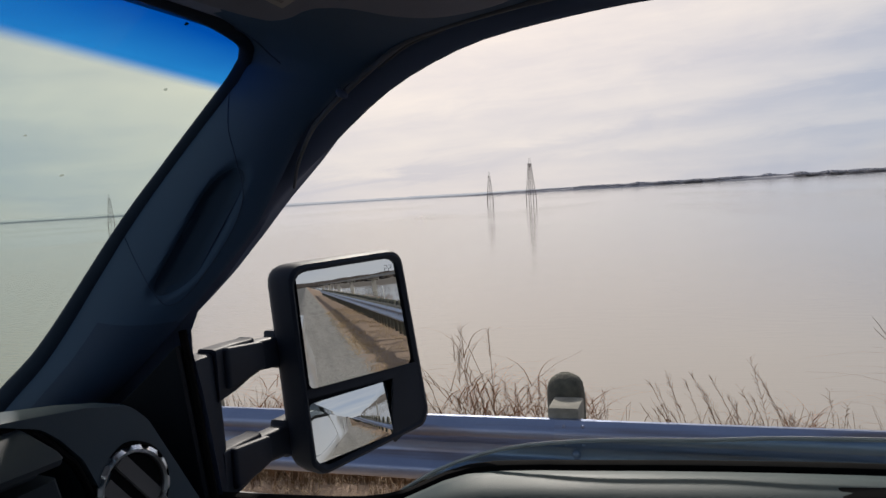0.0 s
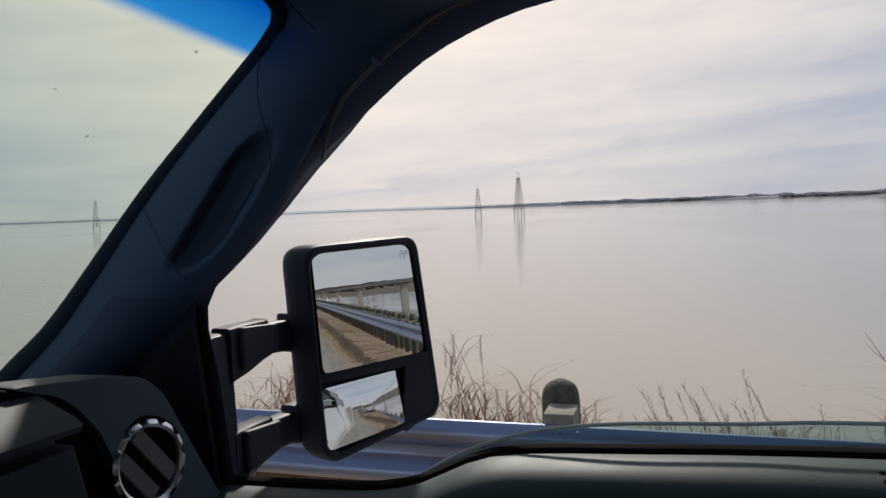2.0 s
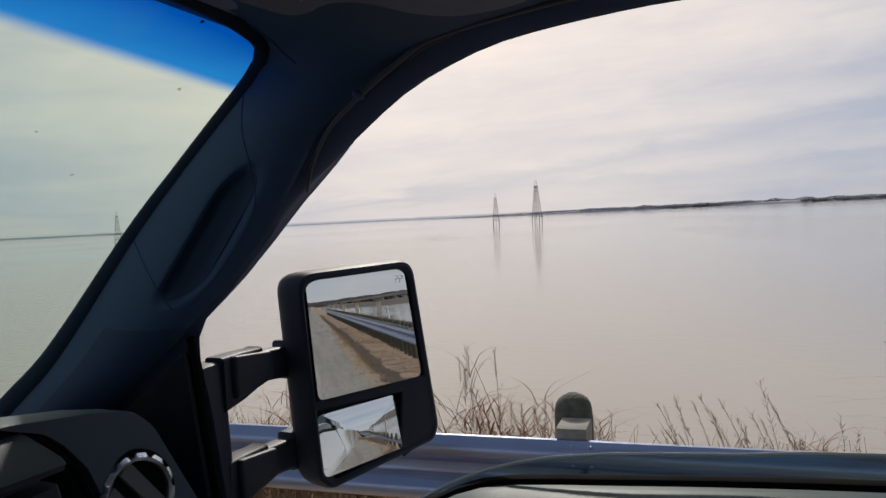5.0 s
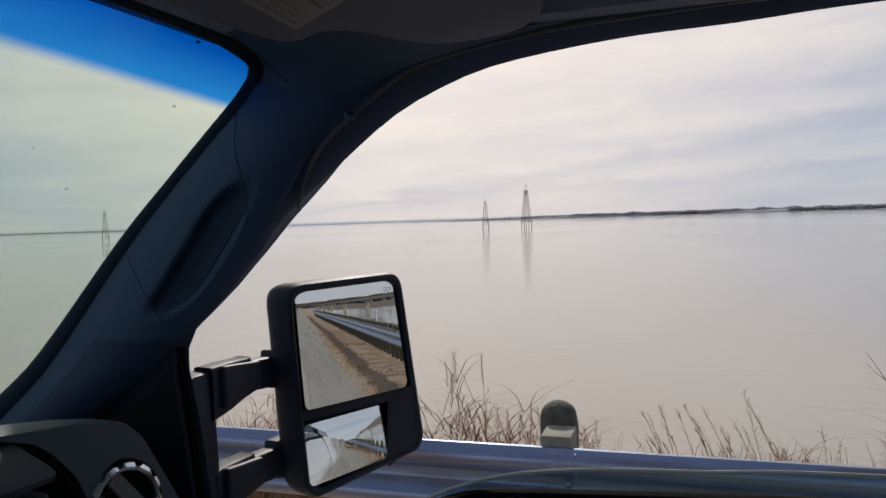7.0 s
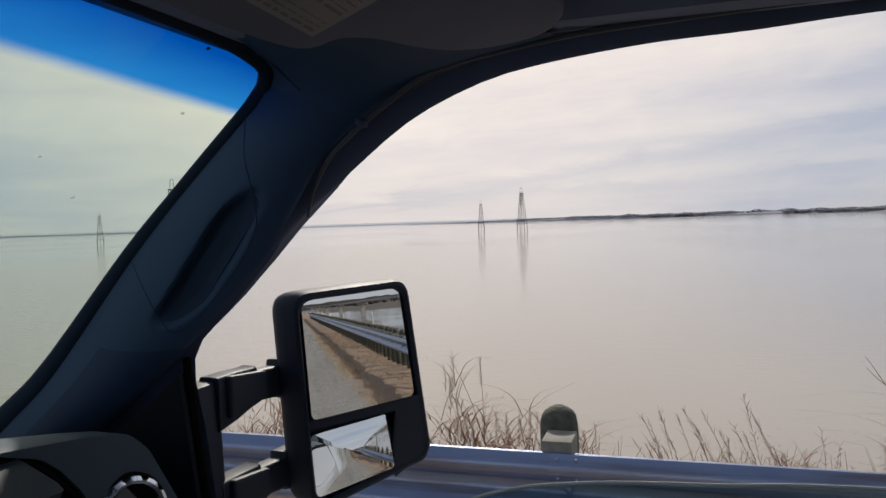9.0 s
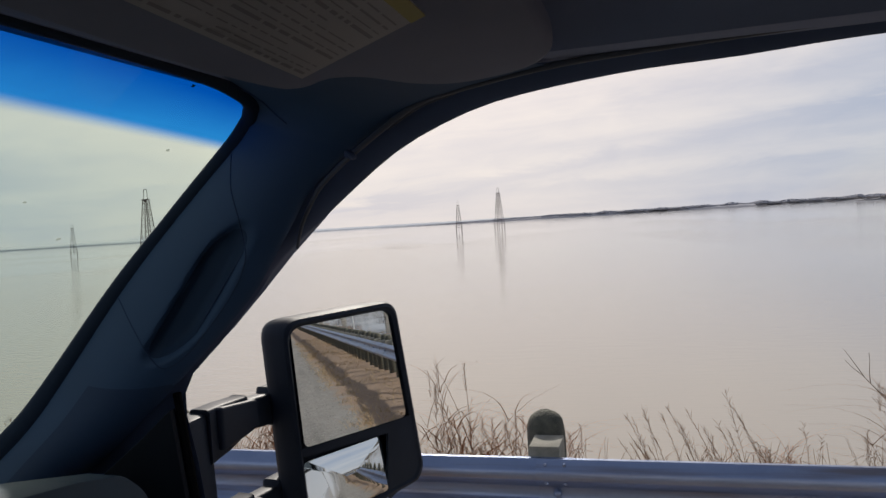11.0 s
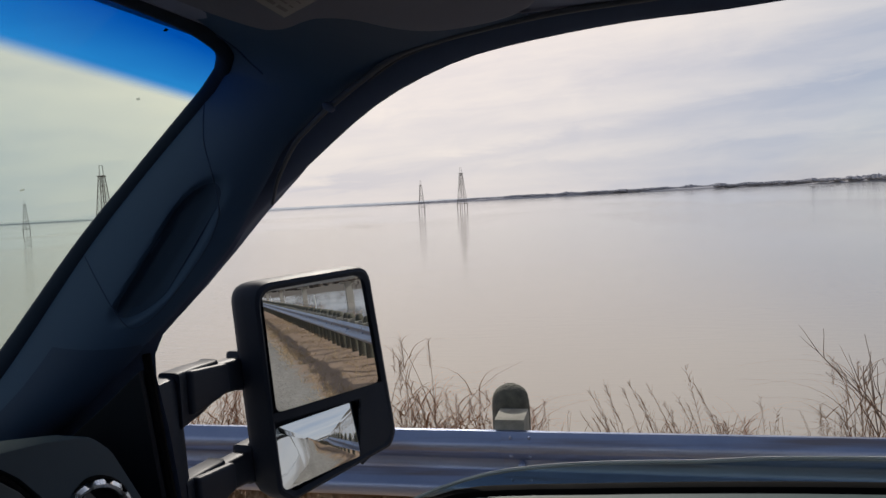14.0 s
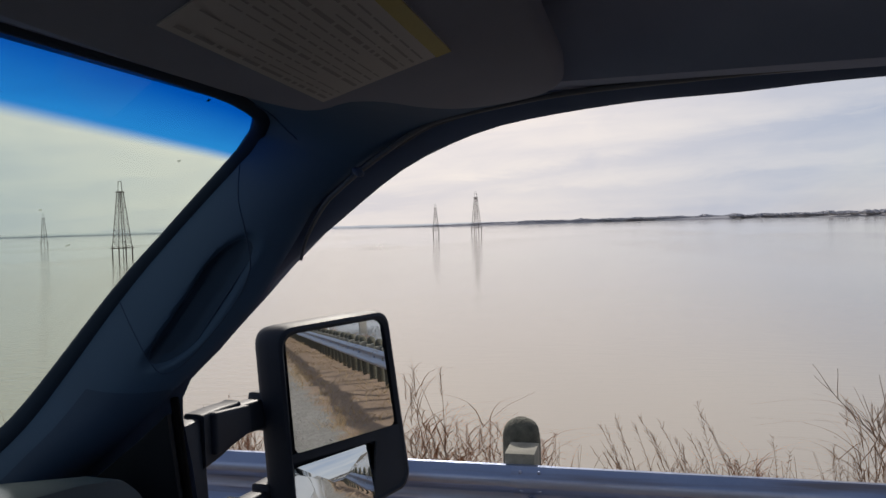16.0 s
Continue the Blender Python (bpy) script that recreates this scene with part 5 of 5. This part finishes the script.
def verge_grass():
    """Short matted dead grass on the verge and bank."""
    rnd = random.Random(9)
    verts, faces = [], []
    for i in range(15000):
        near = rnd.random()
        x = rnd.uniform(-7, 9) if near < 0.55 else rnd.uniform(9, 45)
        y = rnd.uniform(2.2, 5.6)
        if y < 2.55 and rnd.random() < 0.6:
            continue
        if noise.noise((x * 0.8, y * 1.2, 3)) < -0.12:
            continue
        z = bank(y)
        blade(verts, faces, (x, y, z - 0.02), rnd.uniform(0.06, 0.20), rnd.uniform(0.3, 1.4), rnd.uniform(0, 6.28), 0.0035 if x < 9 else 0.007, 0.5, rnd, 2)
    # tufts along the gravel's edge
    for i in range(3000):
        x, y = 0.5 + 40 * rnd.random() ** 1.4, rnd.gauss(2.42, 0.14)
        if noise.noise((x * 1.6, y * 2.0, 14)) < 0.08:
            continue
        blade(verts, faces, (x, y, bank(y) - 0.02), rnd.uniform(0.08, 0.24), rnd.uniform(0.1, 0.7), rnd.uniform(0, 6.28), 0.003 + 0.0002 * x, 0.5, rnd, 3)
    tagged(new("verge_grass", mesh_of("verge_grass", verts, faces, M_TUFT)), "matted brown dead grass on the road verge", "grass", kind="stuff")


def gravel():
    rnd = random.Random(12)
    verts, faces = [], []
    for i in range(14000):
        x = rnd.uniform(1.5, 40) if i % 5 else rnd.uniform(-5, 2)
        y = rnd.gauss(1.75, 0.38)
        if y < 0.4 or y > 2.9:
            continue
        r = rnd.uniform(0.005, 0.016)
        p = len(verts)
        a0 = rnd.random() * 6
        for k in range(5):
            a = a0 + k * 1.2566
            verts.append((x + r * math.cos(a) * rnd.uniform(0.7, 1.2), y + r * math.sin(a) * rnd.uniform(0.7, 1.2), bank(y) - 0.004))
        for k in range(5):
            a = a0 + k * 1.2566 + 0.3
            verts.append((x + 0.6 * r * math.cos(a), y + 0.6 * r * math.sin(a), bank(y) + r * rnd.uniform(0.5, 0.8)))
        for k in range(5):
            j = (k + 1) % 5
            faces.append((p + k, p + j, p + 5 + j, p + 5 + k))
        faces.append(tuple(p + 5 + k for k in range(5)))
    me = bpy.data.meshes.new("gravel")
    me.from_pydata(verts, [], faces)
    me.materials.append(M_STONE)
    tagged(new("gravel", me), "loose pale gravel along the road edge", "gravel", kind="stuff")


def bare_shrub():
    """A leafless shrub of forking twigs."""
    rnd = random.Random(21)
    verts, faces = [], []

    def grow(p, d, length, r, depth):
        steps = 4
        pts = [p]
        for _ in range(steps):
            d = (d + Vector((rnd.uniform(-0.16, 0.16), rnd.uniform(-0.16, 0.16), rnd.uniform(-0.02, 0.1)))).normalized()
            pts.append(pts[-1] + d * length / steps)
        b = len(verts)
        for i, q in enumerate(pts):
            w = r * (1 - 0.5 * i / steps)
            for k in range(3):
                a = 2.094 * k
                verts.append((q.x + w * math.cos(a), q.y + w * math.sin(a), q.z))
        for i in range(steps):
            for k in range(3):
                u, v = b + i * 3 + k, b + i * 3 + (k + 1) % 3
                faces.append((u, v, v + 3, u + 3))
        if depth:
            for _ in range(rnd.choice((2, 3))):
                at = pts[rnd.randint(2, steps)]
                nd = (d + Vector((rnd.uniform(-0.8, 0.8), rnd.uniform(-0.6, 0.6), rnd.uniform(-0.1, 0.6)))).normalized()
                grow(at, nd, length * rnd.uniform(0.55, 0.85), r * 0.66, depth - 1)

    for _ in range(6):
        a = rnd.uniform(0, 6.28)
        grow(Vector((0, 0, -0.05)), Vector((0.5 * math.cos(a), 0.5 * math.sin(a), 0.9)).normalized(), 0.42, 0.010, 3)
    return mesh_of("twigs", verts, faces, M_TWIG)


def round_shrub():
    """A dense dry ball of fine stems."""
    rnd = random.Random(22)
    verts, faces = [], []
    for i in range(900):
        th, ph = rnd.uniform(0, 6.28), math.acos(rnd.uniform(0.05, 1))
        d = Vector((math.sin(ph) * math.cos(th), math.sin(ph) * math.sin(th), math.cos(ph)))
        b = d * rnd.uniform(0.02, 0.2)
        blade(verts, faces, (b.x, b.y, b.z), 0.02 + 0.34 * d.z * rnd.uniform(0.7, 1.1), 0.9 * math.hypot(d.x, d.y) / (0.25 + d.z), th, 0.0025, 0.1, rnd, 3)
    return mesh_of("shrub", verts, faces, M_SHRUB)


def place_shrubs():
    tw = bare_shrub()
    ob = tagged(new("bare_shrub", tw), "leafless grey shrub with fine forking twigs on the bank", "shrub")
    ob.matrix_basis = pose(1.62, 5.3, bank(5.3), 0, 0, 40) @ Matrix.Diagonal((1.3, 1.3, 1.35, 1))
    for x, y, s, r in ((9.0, 5.0, 1.2, 200), (-7.5, 5.2, 1.5, 10), (19, 5.3, 1.3, 90)):
        ob = tagged(new("bare_shrub", tw), "leafless grey shrub with fine forking twigs on the bank", "shrub")
        ob.matrix_basis = pose(x, y, bank(y), 0, 0, r) @ Matrix.Diagonal((s, s, s, 1))
    rs = round_shrub()
    for x, y, s in ((2.6, 4.6, 1.0), (-5.3, 4.8, 1.1)):
        ob = tagged(new("round_shrub", rs), "dense rust-brown rounded dry shrub behind the guardrail", "shrub")
        ob.matrix_basis = pose(x, y, bank(y), 0, 0, 30) @ Matrix.Diagonal((s, s, s, 1))


def rocks():
    rnd = random.Random(31)
    for i in range(34):
        x, y = rnd.uniform(-9, 12), rnd.uniform(5.3, 7.4)
        if i < 5:
            x, y = (-3.6, -3.2, -2.85, -2.6, -3.4)[i], (5.3, 5.2, 5.35, 5.2, 5.6)[i]
        bm = bmesh.new()
        bmesh.ops.create_icosphere(bm, subdivisions=2, radius=1)
        o = Vector((rnd.random() * 50, rnd.random() * 50, 0))
        s = rnd.uniform(0.18, 0.42)
        for v in bm.verts:
            v.co *= 1 + 0.45 * noise.noise(v.co * 1.1 + o)
            v.co = Vector((v.co.x * s, v.co.y * s * 0.8, v.co.z * s * 0.7))
        ob = part("rock", bm, M_ROCK)
        ob.location = (x, y, bank(y) + 0.08)
        tagged(ob, "grey angular bank rock among dry grass", "rock", "bank rocks")


place_clumps()
verge_grass()
gravel()
place_shrubs()
rocks()


# ---- oil derricks in the lake ----
def derrick(x, y, height, turn, label):
    d = thing("oil_derrick", (x, y, WATER_Z), label, "oil derrick", "old derricks in the lake")
    base, top = height * 0.088, height * 0.029
    z0, z1 = height * 0.155, height * 0.86
    w = height * 0.0052

    def corner(k, z):
        f = (z - z0) / (z1 - z0)
        r = base + (top - base) * f
        return Vector((r * (1, 1, -1, -1)[k], r * (1, -1, -1, 1)[k], z))

    for k in range(4):
        bm = bmesh.new()
        bar(bm, corner(k, z0), corner(k, z1), w * 1.25)
        part("leg", bm, M_STEEL, d)
        bm = bmesh.new()
        p = corner(k, z0)
        bar(bm, (p.x, p.y, -2.5), (p.x, p.y, z0 + 0.4), w * 2.2)
        part("pile", bm, M_STEEL, d, "dark timber pile standing in water")
    levels = [z0 + (z1 - z0) * (1 - (1 - i / 10) ** 1.12) for i in range(11)]
    for a, b in zip(levels, levels[1:]):
        bm = bmesh.new()
        for k in range(4):
            j = (k + 1) % 4
            bar(bm, corner(k, a), corner(j, a), w * 0.62)
            bar(bm, corner(k, a), corner(j, b), w * 0.42)
            bar(bm, corner(j, a), corner(k, b), w * 0.42)
        part("bracing", bm, M_STEEL, d)
    part("crown_platform", box(-top * 1.4, top * 1.4, -top * 1.4, top * 1.4, z1, z1 + height * 0.014, 0.02), M_STEEL, d)
    bm = bmesh.new()
    for sx in (-1, 1):
        bar(bm, (sx * top * 0.9, 0, z1), (sx * top * 0.7, 0, height), w)
    bar(bm, (-top * 0.7, 0, height), (top * 0.7, 0, height), w)
    part("gin_pole", bm, M_STEEL, d)
    bm = bmesh.new()
    bar(bm, (0, base * 0.3, 0.0), (0, 0, z1), w * 1.5)
    part("ladder", bm, M_STEEL, d)
    bm = bmesh.new()
    for k in range(4):
        a, b = corner(k, z0), corner((k + 1) % 4, z0)
        bar(bm, a * 1.25 - Vector((0, 0, 0.25 * z0)), b * 1.25 - Vector((0, 0, 0.25 * z0)), w * 1.6)
    part("deck_beams", bm, M_STEEL, d)
    d.rotation_euler = (0, 0, radians(turn))


derrick(-72.5, 268, 11.4, 20, "smaller rusty steel derrick standing in the lake")
derrick(-57.5, 268, 15.2, 33, "tall rusty steel derrick standing in the lake")
derrick(-75.7, 99.5, 11.8, 12, "rusty lattice derrick on timber piles in the lake")
derrick(-194.0, 215, 11.4, 40, "distant thin rusty derrick in the lake")


# ---- what the mirrors see behind the truck ----
def build_bridge():
    br = thing("bridge", (280, 17.5, WATER_Z), "low grey concrete bridge on piers beside the road behind", "bridge")
    line = [Vector(p) for p in ((-258, 4.5, 6.6), (-236, 4.2, 5.7), (-205, 3.8, 4.75), (-150, 3.0, 4.0), (0, 0.5, 3.75), (420, -3.5, 3.7))]
    for a, b in zip(line, line[1:]):
        bm = bmesh.new()
        bar(bm, a, b, 3.2, 0.26)
        part("deck", bm, M_CONC, br)
        for s in (-1.5, 1.5) if a.x > -160 else ():
            bm = bmesh.new()
            bar(bm, a + Vector((0, s, 0.3)), b + Vector((0, s, 0.3)), 0.15, 0.18)
            part("parapet", bm, M_CONC, br)
    for x, y in ((-205, 3.8), (-149, 3.0), (-75, 1.8), (5, 0.5), (100, -0.5), (210, -1.5), (330, -2.6)):
        bm = bmesh.new()
        bar(bm, (x, y, -3), (x, y, 3.5), 0.7 if x < -160 else 1.2)
        bar(bm, (x, y - 1.5, 3.36), (x, y + 1.5, 3.36), 1.1, 0.4)
        part("pier", bm, M_CONC, br)


def bank_growth():
    """Dry growth on the bank along the rail behind the truck, too thick to count."""
    rnd = random.Random(61)
    verts, faces = [], []
    for i in range(5200):
        x = 14 + 130 * rnd.random() ** 1.5
        y = rnd.uniform(4.2, 8.6)
        if noise.noise((x * 0.22, y * 0.5, 9)) < -0.05:
            continue
        blade(verts, faces, (x, y, bank(y) - 0.03), rnd.uniform(0.35, 1.0), rnd.uniform(0.05, 0.45), rnd.uniform(0, 6.28), 0.006 + x * 0.00018, 0.35, rnd, 3)
    tagged(new("bank_growth", mesh_of("bank_growth", verts, faces, M_TUFT)), "thick tan dead growth on the bank behind", "grass", kind="stuff")


def rear_land():
    rnd = random.Random(44)
    verts, faces = [], []
    xs = [150 + 25 * i for i in range(50)]
    for x in xs:
        e = 0.5 + 0.5 * noise.noise((x * 0.01, 0, 0))
        for dy, z in ((0, -2.6), (10 + 8 * e, -0.8), (50, 0.2 + 1.5 * e), (300, 2.5 + 3 * e), (700, -4)):
            verts.append((x + dy * 0.25, max(16, 62 - (x - 150) * 0.16) + dy, z))
    for i in range(len(xs) - 1):
        for j in range(4):
            a = i * 5 + j
            faces.append((a, a + 5, a + 6, a + 1))
    me = bpy.data.meshes.new("rear_land")
    me.from_pydata(verts, [], faces)
    me.materials.append(M_LAND)
    tagged(new("rear_land", me), "low brown land behind the inlet", "land", kind="structure")
    verts, faces = [], []
    for i in range(700):
        x = rnd.uniform(420, 1100)
        y = rnd.uniform(-250, -15) if i % 3 == 0 else rnd.uniform(40, 190)
        if -12 < y < 14:
            continue
        h = rnd.uniform(1.6, 3.6)
        clump(verts, faces, (x, y, h * 0.3), h * rnd.uniform(0.6, 1.1), h * 0.5, rnd)
    me = bpy.data.meshes.new("rear_woods")
    me.from_pydata(verts, [], faces)
    me.materials.append(M_BROWNWOOD)
    tagged(new("rear_woods", me), "bare brown trees on land behind the road", "trees", kind="stuff")


build_bridge()
bank_growth()
rear_land()
